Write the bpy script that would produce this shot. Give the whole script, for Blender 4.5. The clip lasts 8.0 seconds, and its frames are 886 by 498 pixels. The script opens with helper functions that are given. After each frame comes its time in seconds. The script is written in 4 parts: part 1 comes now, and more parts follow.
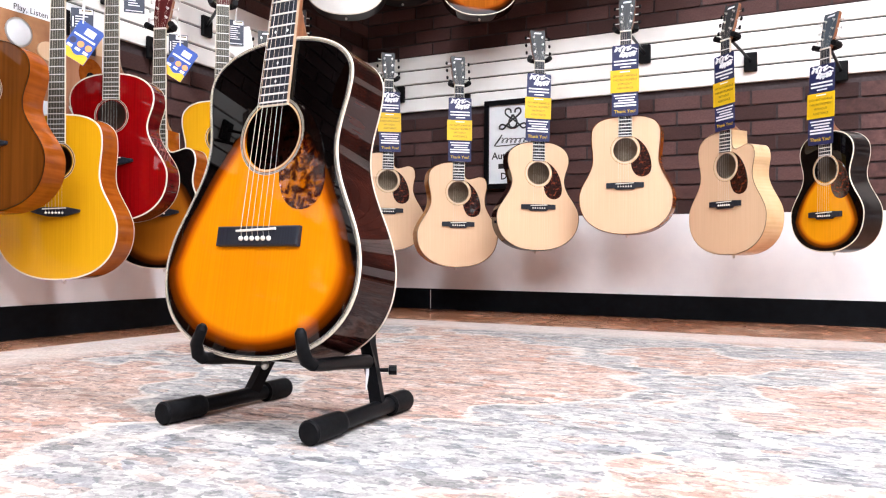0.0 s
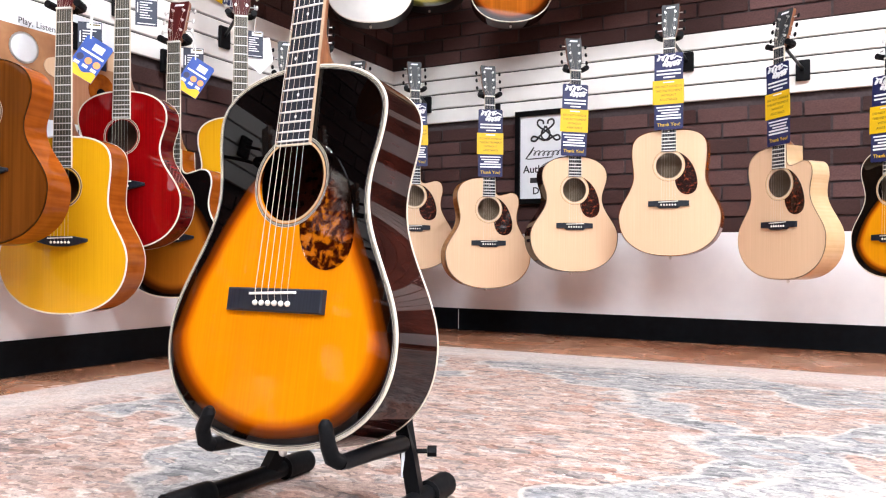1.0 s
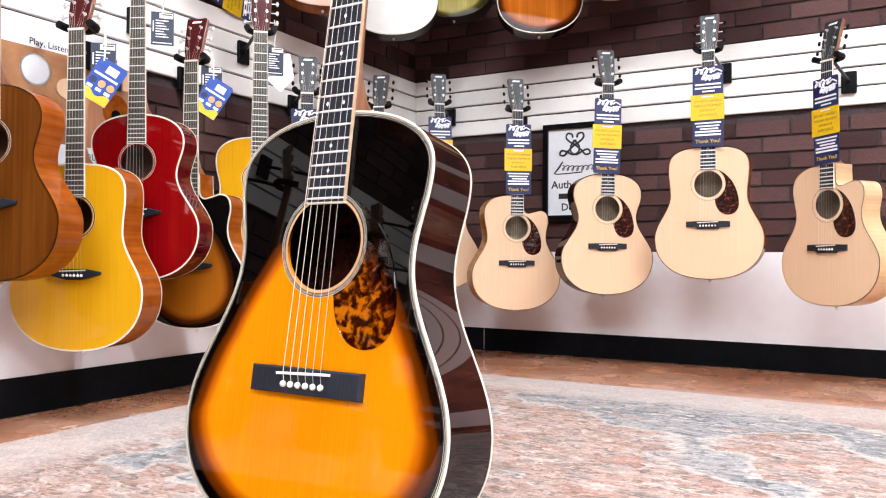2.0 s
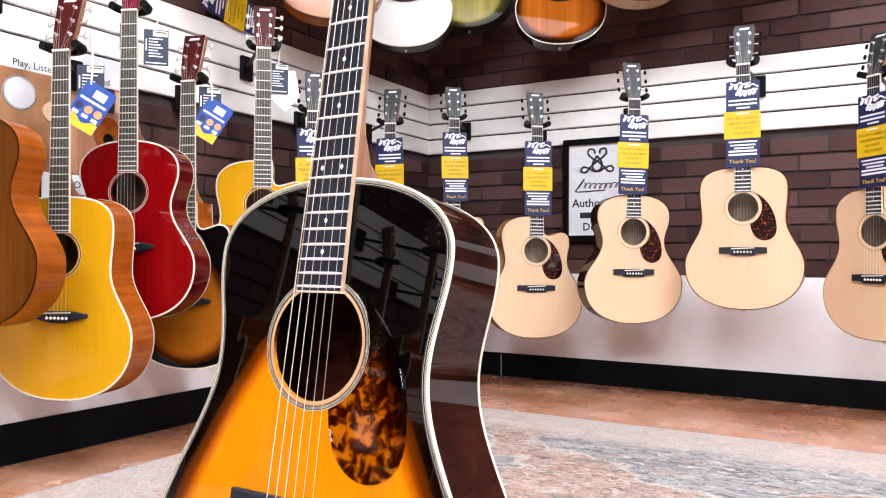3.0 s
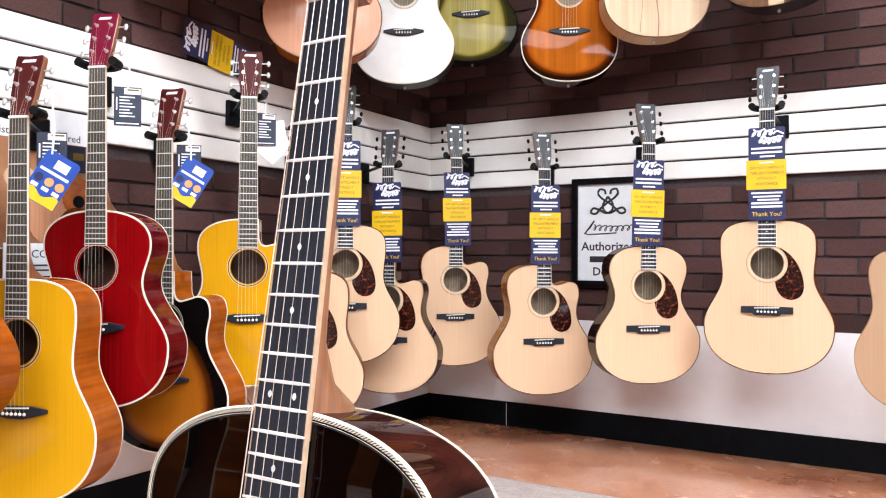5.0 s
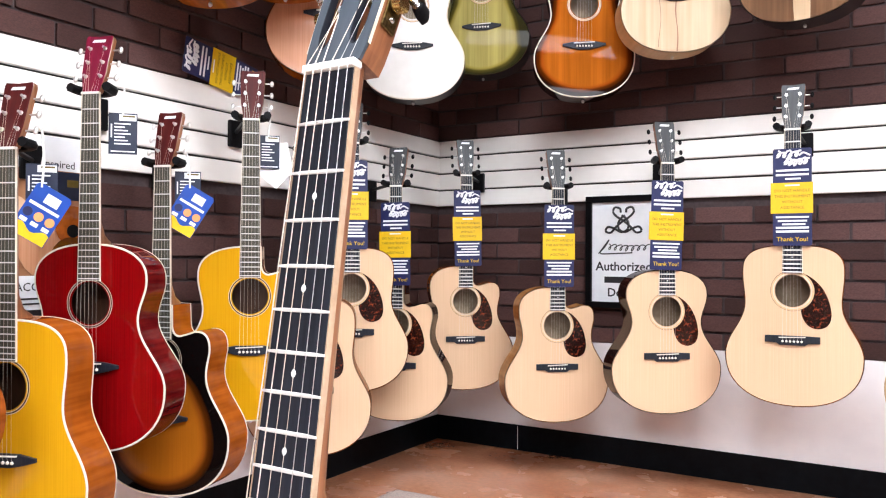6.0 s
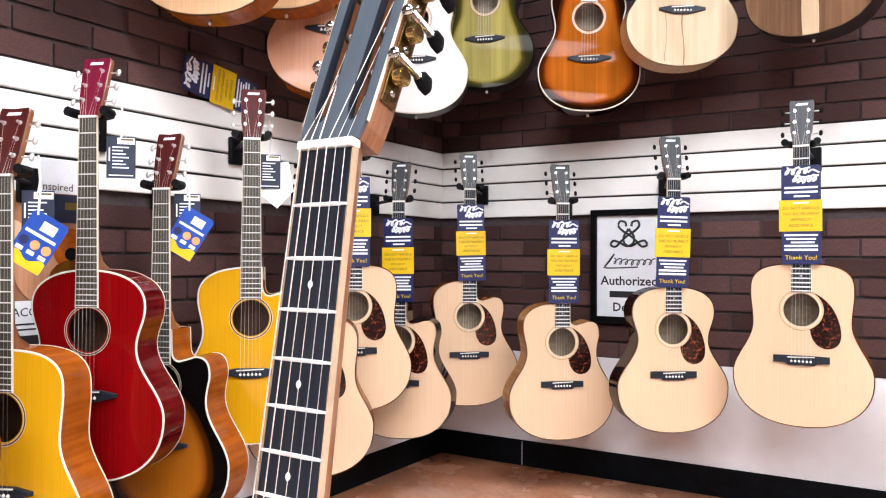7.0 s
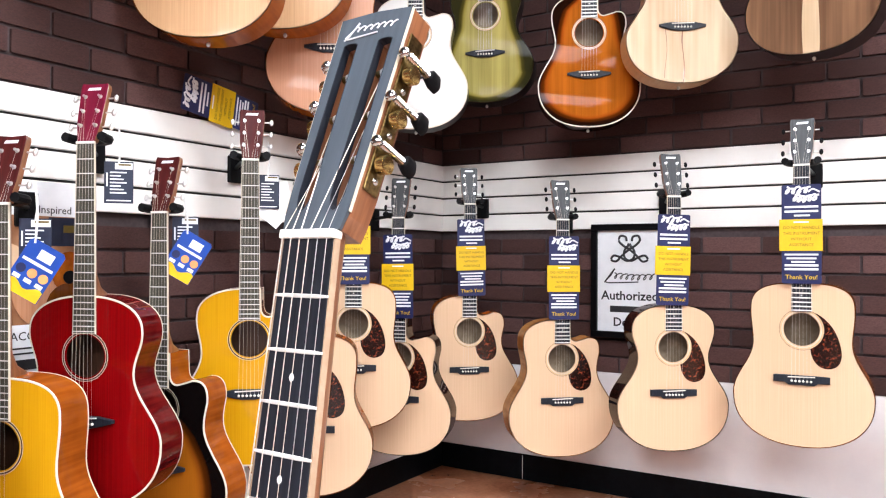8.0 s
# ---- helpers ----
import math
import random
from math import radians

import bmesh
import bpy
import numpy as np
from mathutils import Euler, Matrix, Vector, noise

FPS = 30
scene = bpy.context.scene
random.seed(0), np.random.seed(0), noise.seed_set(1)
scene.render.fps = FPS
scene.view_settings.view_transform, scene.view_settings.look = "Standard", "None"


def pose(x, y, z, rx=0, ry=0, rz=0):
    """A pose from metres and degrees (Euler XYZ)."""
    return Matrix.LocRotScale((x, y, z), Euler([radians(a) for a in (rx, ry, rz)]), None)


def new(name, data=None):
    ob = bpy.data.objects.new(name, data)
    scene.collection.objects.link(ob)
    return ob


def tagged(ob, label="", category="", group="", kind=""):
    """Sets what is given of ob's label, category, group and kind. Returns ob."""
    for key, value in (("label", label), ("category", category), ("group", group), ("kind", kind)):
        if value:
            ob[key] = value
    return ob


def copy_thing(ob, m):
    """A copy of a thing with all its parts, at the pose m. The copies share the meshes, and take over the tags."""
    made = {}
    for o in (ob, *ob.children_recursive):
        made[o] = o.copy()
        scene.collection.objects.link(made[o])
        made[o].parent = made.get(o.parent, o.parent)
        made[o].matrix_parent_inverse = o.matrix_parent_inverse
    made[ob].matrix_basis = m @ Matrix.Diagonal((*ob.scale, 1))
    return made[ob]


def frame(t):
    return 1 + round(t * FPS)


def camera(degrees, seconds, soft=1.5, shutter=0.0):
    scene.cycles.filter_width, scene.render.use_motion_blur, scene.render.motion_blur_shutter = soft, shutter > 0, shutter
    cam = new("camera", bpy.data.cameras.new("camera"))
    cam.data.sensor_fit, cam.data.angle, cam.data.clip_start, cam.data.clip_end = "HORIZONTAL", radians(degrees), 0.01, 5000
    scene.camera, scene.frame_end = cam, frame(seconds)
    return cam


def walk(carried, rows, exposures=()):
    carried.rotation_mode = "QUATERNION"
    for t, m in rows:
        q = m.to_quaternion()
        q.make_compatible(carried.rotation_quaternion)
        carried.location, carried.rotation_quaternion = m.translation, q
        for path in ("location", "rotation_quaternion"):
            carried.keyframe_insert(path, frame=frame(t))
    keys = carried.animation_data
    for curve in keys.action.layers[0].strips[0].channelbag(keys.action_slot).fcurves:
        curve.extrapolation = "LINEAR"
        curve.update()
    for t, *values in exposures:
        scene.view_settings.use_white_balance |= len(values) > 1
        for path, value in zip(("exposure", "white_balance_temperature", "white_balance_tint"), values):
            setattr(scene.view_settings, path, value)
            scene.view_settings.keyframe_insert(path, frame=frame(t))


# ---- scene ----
cam = camera(59.7, 8.0, 1.15)
METRES, EYE, TILT, LEAN, TURN = 1.07, 0.262, 0.64, -0.48, 26.8
ROWS = [
    (0.0, 0.0, 0.0, 0.0, -0.0, -0.0, 0.0),
    (0.5, -0.01, 0.0928, 0.0459, 0.32, 0.03, -0.01),
    (1.0, -0.0345, 0.1684, 0.0778, 1.55, 0.04, 0.03),
    (1.5, -0.0617, 0.218, 0.1125, 2.16, 0.05, 0.05),
    (3.0, -0.0911, 0.4397, 0.2421, 3.71, 0.06, 0.16),
    (3.5, -0.0993, 0.5092, 0.2776, 3.81, 0.07, 0.07),
    (4.0, -0.0913, 0.5505, 0.3164, 3.86, 0.09, 0.1),
    (4.5, -0.0872, 0.5722, 0.3661, 3.92, 0.08, 0.17),
    (6.0, -0.1029, 0.6957, 0.4881, 4.63, 0.01, 0.18),
    (6.5, -0.1109, 0.7202, 0.5143, 4.78, 0.0, 0.15),
    (7.0, -0.1054, 0.7239, 0.5398, 4.87, 0.0, 0.27),
    (7.5, -0.0974, 0.7265, 0.5681, 5.01, -0.0, 0.23),
    (8.0, -0.0935, 0.728, 0.5918, 5.13, 0.0, 0.26),
]
walk(cam, [(t, pose(0, 0, EYE, TILT, LEAN, TURN) @ pose(METRES * x, METRES * y, METRES * z, 90 + pitch, roll, yaw)) for t, x, y, z, yaw, pitch, roll in ROWS])

# ---- world and lamps ----
world = bpy.data.worlds.new("world")
scene.world = world
world.use_nodes = True
world.node_tree.nodes["Background"].inputs[0].default_value = (0.75, 0.85, 1.0, 1)
world.node_tree.nodes["Background"].inputs[1].default_value = 0.3

WALL_N, WALL_W, WALL_E, WALL_S, CEIL = 3.505, -2.235, 4.2, -4.4, 3.0
LIGHT_POWER = 42.0


# ---- materials ----
def bare(name, rough=0.5, metal=0.0, coat=0.0, spec=0.5):
    m = bpy.data.materials.new(name)
    m.use_nodes = True
    b = m.node_tree.nodes["Principled BSDF"]
    b.inputs["Roughness"].default_value = rough
    b.inputs["Metallic"].default_value = metal
    b.inputs["Coat Weight"].default_value = 0.6 * coat
    b.inputs["Coat Roughness"].default_value = 0.015
    b.inputs["Specular IOR Level"].default_value = spec
    return m, m.node_tree, b


def node(nt, kind, **values):
    n = nt.nodes.new(kind)
    for k, v in values.items():
        n.inputs[k.replace("_", " ")].default_value = v
    return n


def ramp(nt, source, stops, interp="LINEAR"):
    r = nt.nodes.new("ShaderNodeValToRGB")
    r.color_ramp.interpolation = interp
    e = r.color_ramp.elements
    while len(e) < len(stops):
        e.new(0.5)
    for i, (p, c) in enumerate(stops):
        e[i].position = p
        e[i].color = (*c, 1) if len(c) == 3 else c
    nt.links.new(source, r.inputs[0])
    return r


def coords(nt, scale=(1, 1, 1), rot=(0, 0, 0)):
    t = nt.nodes.new("ShaderNodeTexCoord")
    m = nt.nodes.new("ShaderNodeMapping")
    m.inputs["Scale"].default_value = scale
    m.inputs["Rotation"].default_value = rot
    nt.links.new(t.outputs["Object"], m.inputs[0])
    return m.outputs[0]


def noise_fac(nt, vec, scale, detail=4.0, rough=0.55):
    n = node(nt, "ShaderNodeTexNoise", Scale=scale, Detail=detail, Roughness=rough)
    nt.links.new(vec, n.inputs["Vector"])
    return n.outputs[0]


def bump(nt, b, source, strength=0.1, dist=0.001):
    n = node(nt, "ShaderNodeBump", Strength=strength, Distance=dist)
    nt.links.new(source, n.inputs["Height"])
    nt.links.new(n.outputs[0], b.inputs["Normal"])


def mix(nt, fac, a, c, mode="MIX"):
    n = nt.nodes.new("ShaderNodeMix")
    n.data_type, n.blend_type = "RGBA", mode
    for v, i in ((fac, 0), (a, 6), (c, 7)):
        if isinstance(v, (int, float)):
            n.inputs[i].default_value = v
        elif isinstance(v, tuple):
            n.inputs[i].default_value = (*v, 1)
        else:
            nt.links.new(v, n.inputs[i])
    return n.outputs[2]


def maths(nt, op, a, c=0.0):
    n = nt.nodes.new("ShaderNodeMath")
    n.operation = op
    for v, i in ((a, 0), (c, 1)):
        if isinstance(v, (int, float)):
            n.inputs[i].default_value = v
        else:
            nt.links.new(v, n.inputs[i])
    return n.outputs[0]


def speckled(name, c1, c2, scale=40.0, rough=0.5, metal=0.0, coat=0.0, bumps=0.0, spec=0.5):
    """Two close shades in a fine noise over a broad one."""
    m, nt, b = bare(name, rough, metal, coat, spec)
    v = coords(nt)
    f = maths(nt, "ADD", maths(nt, "MULTIPLY", noise_fac(nt, v, scale), 0.6), maths(nt, "MULTIPLY", noise_fac(nt, v, scale * 0.13, 2.0), 0.4))
    r = ramp(nt, f, [(0.35, c1), (0.65, c2)])
    nt.links.new(r.outputs[0], b.inputs["Base Color"])
    if bumps:
        bump(nt, b, noise_fac(nt, v, scale), bumps)
    return m


def wood(name, c1, c2, across=260.0, along=6.0, rough=0.25, coat=1.0, figure=0.35, axis=2, spec=0.5):
    """Lacquered wood with its grain along one axis, and a slow drift of tone."""
    m, nt, b = bare(name, rough, 0.0, coat, spec if coat < 0.9 else 0.0)
    s = [across, across, across]
    s[axis] = along
    v = coords(nt, tuple(s))
    grain = noise_fac(nt, v, 1.0, 3.0)
    broad = noise_fac(nt, coords(nt, (14, 14, 14) if axis != 2 else (14, 14, 2.0)), 1.0, 2.0)
    f = maths(nt, "ADD", maths(nt, "MULTIPLY", grain, 1 - figure), maths(nt, "MULTIPLY", broad, figure))
    r = ramp(nt, f, [(0.36, c1), (0.64, c2)])
    nt.links.new(r.outputs[0], b.inputs["Base Color"])
    return m


def burst(name, stops, centre, mid, rim, length=0.5, coat=0.55, edge=0.027, shift=0.022, gain=13.5):
    """A sprayed sunburst: bare centre, then a shaded band, then an opaque rim."""
    m, nt, b = bare(name, 0.3, 0.0, coat, 0.0)
    t = nt.nodes.new("ShaderNodeTexCoord")
    s = nt.nodes.new("ShaderNodeSeparateXYZ")
    nt.links.new(t.outputs["Object"], s.inputs[0])
    wide, low = max(w for z, w in stops) + 0.025, 0.136
    half = ramp(nt, maths(nt, "DIVIDE", s.outputs[2], length), [(z / length, ((wide if z < 0.10 else w) * 4,) * 3) for z, w in stops], "B_SPLINE")
    qx = maths(nt, "POWER", maths(nt, "DIVIDE", maths(nt, "ABSOLUTE", s.outputs[0]), wide), 2.0)
    qz = maths(nt, "POWER", maths(nt, "DIVIDE", maths(nt, "MAXIMUM", maths(nt, "SUBTRACT", low, s.outputs[2]), 0.0), low), 2.0)
    oval = maths(nt, "SUBTRACT", maths(nt, "MULTIPLY", maths(nt, "SUBTRACT", 1.0, maths(nt, "SQRT", maths(nt, "ADD", qx, qz))), 0.165), edge)
    wob = maths(nt, "MULTIPLY", maths(nt, "SUBTRACT", noise_fac(nt, coords(nt), 9.0, 1.0), 0.5), 0.012)
    d = maths(nt, "SUBTRACT", maths(nt, "DIVIDE", half.outputs[0], 4.0), maths(nt, "ABSOLUTE", s.outputs[0]))
    d = maths(nt, "ADD", maths(nt, "MINIMUM", d, oval), wob)
    grain = noise_fac(nt, coords(nt, (300, 300, 5)), 1.0, 3.0)
    streak = noise_fac(nt, coords(nt, (28, 28, 0.8)), 1.0, 2.0)
    tone = maths(nt, "ADD", maths(nt, "MULTIPLY", grain, 0.6 if coat > 0.5 else 0.25), maths(nt, "MULTIPLY", streak, 0.4 if coat > 0.5 else 0.75))
    bare_wood = ramp(nt, tone, [(0.38, tuple((0.88 if coat > 0.5 else 0.6) * c for c in centre)), (0.62, centre)])
    f = maths(nt, "MULTIPLY", maths(nt, "ADD", d, shift), gain)
    lay = ramp(nt, f, [(0.08, rim), (0.3, tuple(0.25 * c for c in mid)), (0.55, mid), (0.9, centre)], "EASE")
    gate = ramp(nt, f, [(0.4, (0, 0, 0)), (0.85, (1, 1, 1))], "EASE")
    col = mix(nt, gate.outputs[0], lay.outputs[0], bare_wood.outputs[0])
    nt.links.new(col, b.inputs["Base Color"])
    return m


def tortoise(name, dark):
    m, nt, b = bare(name, 0.2, 0.0, 0.7)
    v = coords(nt)
    w = mix(nt, 0.02, v, node_colour(nt, v, 60.0))
    f = noise_fac(nt, w, 105.0, 3.0, 0.6)
    r = ramp(nt, f, [(dark, (0.010, 0.003, 0.002)), (dark + 0.09, (0.035, 0.006, 0.004)), (dark + 0.17, (0.14, 0.026, 0.010)), (dark + 0.28, (0.30, 0.09, 0.03))])
    nt.links.new(r.outputs[0], b.inputs["Base Color"])
    return m


def clear_tortoise(name):
    """Translucent shell: the finish under it shows through its amber and brown clouds."""
    m, nt, b = bare(name)
    v = coords(nt)
    w = mix(nt, 0.02, v, node_colour(nt, v, 60.0))
    f = noise_fac(nt, w, 95.0, 2.5, 0.55)
    r = ramp(nt, f, [(0.45, (0.42, 0.31, 0.26)), (0.505, (0.55, 0.42, 0.35)), (0.535, (0.86, 0.80, 0.72)), (0.63, (0.96, 0.93, 0.89))])
    through_it = nt.nodes.new("ShaderNodeBsdfTransparent")
    nt.links.new(r.outputs[0], through_it.inputs[0])
    gloss = node(nt, "ShaderNodeBsdfGlossy", Roughness=0.03)
    fres = node(nt, "ShaderNodeFresnel", IOR=1.33)
    both = nt.nodes.new("ShaderNodeMixShader")
    for a, c in ((fres, 0), (through_it, 1), (gloss, 2)):
        nt.links.new(a.outputs[0], both.inputs[c])
    nt.links.new(both.outputs[0], nt.nodes["Material Output"].inputs[0])
    return m


def node_colour(nt, v, scale):
    n = node(nt, "ShaderNodeTexNoise", Scale=scale)
    nt.links.new(v, n.inputs["Vector"])
    return n.outputs[1]


def brick_mat():
    m, nt, b = bare("brown_brick", 0.75, 0.0, 0.0, 0.3)
    info = nt.nodes.new("ShaderNodeObjectInfo")
    isl = nt.nodes.new("ShaderNodeNewGeometry")
    rnd = maths(nt, "FRACT", maths(nt, "ADD", info.outputs["Random"], isl.outputs["Random Per Island"]))
    base = ramp(nt, rnd, [(0.0, (0.040, 0.017, 0.015)), (0.5, (0.070, 0.031, 0.027)), (1.0, (0.115, 0.058, 0.053))])
    v = coords(nt)
    f = noise_fac(nt, v, 35.0, 6.0, 0.65)
    spots = ramp(nt, f, [(0.3, (0.6, 0.6, 0.6)), (0.7, (1.3, 1.28, 1.3))])
    col = mix(nt, 1.0, base.outputs[0], spots.outputs[0], "MULTIPLY")
    nt.links.new(col, b.inputs["Base Color"])
    bump(nt, b, noise_fac(nt, v, 120.0, 6.0), 0.4, 0.002)
    return m


def floor_mat():
    m, nt, b = bare("stained_concrete", 0.22, 0.0, 1.0)
    v = coords(nt)
    f = noise_fac(nt, v, 2.2, 4.0, 0.55)
    r = ramp(nt, f, [(0.3, (0.30, 0.105, 0.052)), (0.46, (0.52, 0.215, 0.11)), (0.58, (0.62, 0.30, 0.175)), (0.75, (0.66, 0.40, 0.28))])
    fine = ramp(nt, noise_fac(nt, v, 55.0, 5.0), [(0.3, (0.82, 0.82, 0.82)), (0.7, (1.12, 1.1, 1.1))])
    nt.links.new(mix(nt, 1.0, r.outputs[0], fine.outputs[0], "MULTIPLY"), b.inputs["Base Color"])
    rr = ramp(nt, noise_fac(nt, v, 6.0, 4.0), [(0.3, (0.17,) * 3), (0.7, (0.32,) * 3)])
    b.inputs["Coat Roughness"].default_value = 0.09
    nt.links.new(rr.outputs[0], b.inputs["Roughness"])
    return m


def rug_mat():
    """A worn oriental weave: coral and slate fields parted by cream lines, each broken into small worn flecks."""
    m, nt, b = bare("worn_rug_weave", 0.95, 0.0, 0.0, 0.1)
    v = coords(nt)
    warp = mix(nt, 0.10, v, node_colour(nt, v, 6.0))
    zone = noise_fac(nt, warp, 2.0, 3.0, 0.5)
    side = ramp(nt, zone, [(0.488, (0, 0, 0)), (0.512, (1, 1, 1))])
    line = ramp(nt, zone, [(0.488, (0, 0, 0)), (0.496, (1, 1, 1)), (0.504, (1, 1, 1)), (0.512, (0, 0, 0))])
    def flecks(scale, stretch, turn):
        t = mix(nt, 0.075, coords(nt, stretch, (0, 0, turn)), node_colour(nt, v, 26.0))
        n = node(nt, "ShaderNodeTexVoronoi", Scale=scale)
        nt.links.new(t, n.inputs["Vector"])
        sep = nt.nodes.new("ShaderNodeSeparateColor")
        nt.links.new(n.outputs["Color"], sep.inputs[0])
        return sep.outputs[0]
    cell = flecks(22.0, (1, 2.0, 1), 0.25)
    tiny = flecks(60.0, (1, 2.2, 1), -0.2)
    coral = ramp(nt, cell, [(0.0, (0.36, 0.245, 0.205)), (0.34, (0.32, 0.19, 0.15)), (0.52, (0.44, 0.37, 0.335)), (0.70, (0.27, 0.125, 0.09)), (0.84, (0.22, 0.205, 0.20)), (0.94, (0.10, 0.097, 0.10))], "CONSTANT")
    slate = ramp(nt, cell, [(0.0, (0.25, 0.247, 0.25)), (0.28, (0.15, 0.163, 0.185)), (0.46, (0.28, 0.27, 0.265)), (0.66, (0.44, 0.40, 0.375)), (0.80, (0.30, 0.20, 0.165)), (0.90, (0.055, 0.06, 0.07))], "CONSTANT")
    c = mix(nt, side.outputs[0], slate.outputs[0], coral.outputs[0])
    soft = mix(nt, side.outputs[0], (0.29, 0.27, 0.26), (0.34, 0.25, 0.215))
    fade = ramp(nt, noise_fac(nt, v, 7.0, 5.0, 0.65), [(0.36, (0.35,) * 3), (0.66, (0.85,) * 3)])
    c = mix(nt, fade.outputs[0], c, soft)
    bits = ramp(nt, tiny, [(0.0, (0.62, 0.63, 0.65)), (0.13, (0.87, 0.87, 0.88)), (0.40, (1.0, 1.0, 1.0)), (0.78, (1.24, 1.23, 1.22))], "CONSTANT")
    c = mix(nt, 1.0, c, bits.outputs[0], "MULTIPLY")
    wear = noise_fac(nt, v, 14.0, 5.0, 0.7)
    c = mix(nt, maths(nt, "MULTIPLY", line.outputs[0], wear), c, (0.50, 0.445, 0.41))
    dark = ramp(nt, noise_fac(nt, coords(nt, (1, 1.3, 1), (0, 0, 0.4)), 34.0, 6.0, 0.74), [(0.55, (0, 0, 0)), (0.64, (1, 1, 1))])
    c = mix(nt, maths(nt, "MULTIPLY", dark.outputs[0], 0.6), c, (0.065, 0.065, 0.075))
    xyz = nt.nodes.new("ShaderNodeSeparateXYZ")
    nt.links.new(warp, xyz.inputs[0])
    band = ramp(nt, maths(nt, "MAXIMUM", maths(nt, "SUBTRACT", xyz.outputs[1], 1.9), maths(nt, "SUBTRACT", -1.05, xyz.outputs[0])), [(0.36, (0, 0, 0)), (0.46, (0.72,) * 3)])
    c = mix(nt, band.outputs[0], c, (0.46, 0.385, 0.35))
    pile = ramp(nt, noise_fac(nt, v, 160.0, 4.0, 0.7), [(0.35, (0.90, 0.90, 0.91)), (0.65, (1.32, 1.31, 1.30))])
    nt.links.new(mix(nt, 1.0, c, pile.outputs[0], "MULTIPLY"), b.inputs["Base Color"])
    bump(nt, b, noise_fac(nt, coords(nt, (350, 350, 350)), 1.0, 3.0), 0.6, 0.003)
    return m


M_PLASTER = speckled("white_wall_panel", (0.82, 0.82, 0.84), (0.87, 0.87, 0.88), 18.0, 0.45)
M_SLAT = speckled("cream_slat_board", (0.82, 0.80, 0.76), (0.88, 0.86, 0.82), 12.0, 0.4)
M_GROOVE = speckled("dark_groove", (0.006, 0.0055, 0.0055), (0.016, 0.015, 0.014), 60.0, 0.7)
M_BASE = speckled("black_vinyl_base", (0.0015, 0.002, 0.003), (0.004, 0.0055, 0.0075), 30.0, 0.4, spec=0.08)
M_MORTAR = speckled("dark_mortar", (0.040, 0.028, 0.029), (0.066, 0.048, 0.050), 80.0, 0.9, bumps=0.3)
M_BRICK = brick_mat()
M_FLOOR = floor_mat()
M_RUG = rug_mat()
M_FRINGE = speckled("rosy_rug_edge", (0.36, 0.25, 0.21), (0.48, 0.36, 0.31), 120.0, 0.95, bumps=0.5)
M_CEIL = speckled("charcoal_ceiling_paint", (0.03, 0.03, 0.032), (0.05, 0.05, 0.052), 150.0, 0.9, bumps=0.3)
M_BLACKPL = speckled("black_rubber", (0.003, 0.003, 0.0035), (0.007, 0.007, 0.008), 140.0, 0.5, bumps=0.15, spec=0.08)
M_BLACKMT = speckled("black_powder_coat", (0.002, 0.002, 0.0025), (0.005, 0.005, 0.006), 300.0, 0.35, bumps=0.1, spec=0.10)
M_STEEL = speckled("nickel_steel", (0.70, 0.69, 0.66), (0.80, 0.79, 0.77), 90.0, 0.32, 0.85)
M_FRET = speckled("polished_fretwire", (0.74, 0.73, 0.70), (0.84, 0.83, 0.81), 200.0, 0.35, 0.35)
M_BRASS = speckled("aged_brass", (0.11, 0.075, 0.03), (0.32, 0.22, 0.085), 420.0, 0.3, 1.0)
M_GEAR = speckled("golden_brass", (0.42, 0.28, 0.09), (0.62, 0.45, 0.18), 300.0, 0.25, 1.0)
M_CHROME = speckled("worn_chrome", (0.45, 0.44, 0.42), (0.62, 0.61, 0.59), 300.0, 0.14, 1.0)
M_STRING = speckled("bronze_string", (0.68, 0.58, 0.46), (0.84, 0.77, 0.68), 400.0, 0.35, 0.45)
M_BONE = speckled("bone_white", (0.78, 0.75, 0.66), (0.86, 0.84, 0.78), 90.0, 0.3)
M_PEARL = speckled("pearl_inlay", (0.65, 0.68, 0.68), (0.88, 0.88, 0.84), 220.0, 0.2)
M_EBONY = wood("ebony", (0.007, 0.009, 0.015), (0.019, 0.023, 0.033), 320.0, 12.0, 0.45, 0.0, spec=0.28)
M_FINGER = wood("worn_rosewood_board", (0.046, 0.042, 0.032), (0.085, 0.078, 0.060), 240.0, 6.0, 0.45, 0.0, spec=0.3)
M_ROSE = wood("rosewood", (0.035, 0.016, 0.01), (0.085, 0.04, 0.024), 240.0, 6.0, 0.35, 0.15)
M_MAHOG = wood("mahogany_neck", (0.17, 0.06, 0.024), (0.30, 0.12, 0.05), 200.0, 5.0, 0.3, 0.5)
M_SIDE_DK = wood("dark_rosewood_side", (0.006, 0.002, 0.0015), (0.036, 0.008, 0.005), 90.0, 2.5, 0.2, 0.95, 0.55, axis=1, spec=0.0)
M_SIDE_BR = wood("amber_mahogany_side", (0.22, 0.048, 0.005), (0.36, 0.088, 0.010), 60.0, 3.0, 0.2, 0.9, 0.4, axis=1)
M_SIDE_AM = wood("golden_mahogany_side", (0.30, 0.12, 0.035), (0.46, 0.21, 0.07), 60.0, 3.0, 0.2, 0.9, 0.5, axis=1)
M_SIDE_RED = wood("cherry_side", (0.07, 0.002, 0.003), (0.14, 0.008, 0.007), 90.0, 3.0, 0.2, 1.0, 0.5, axis=1)
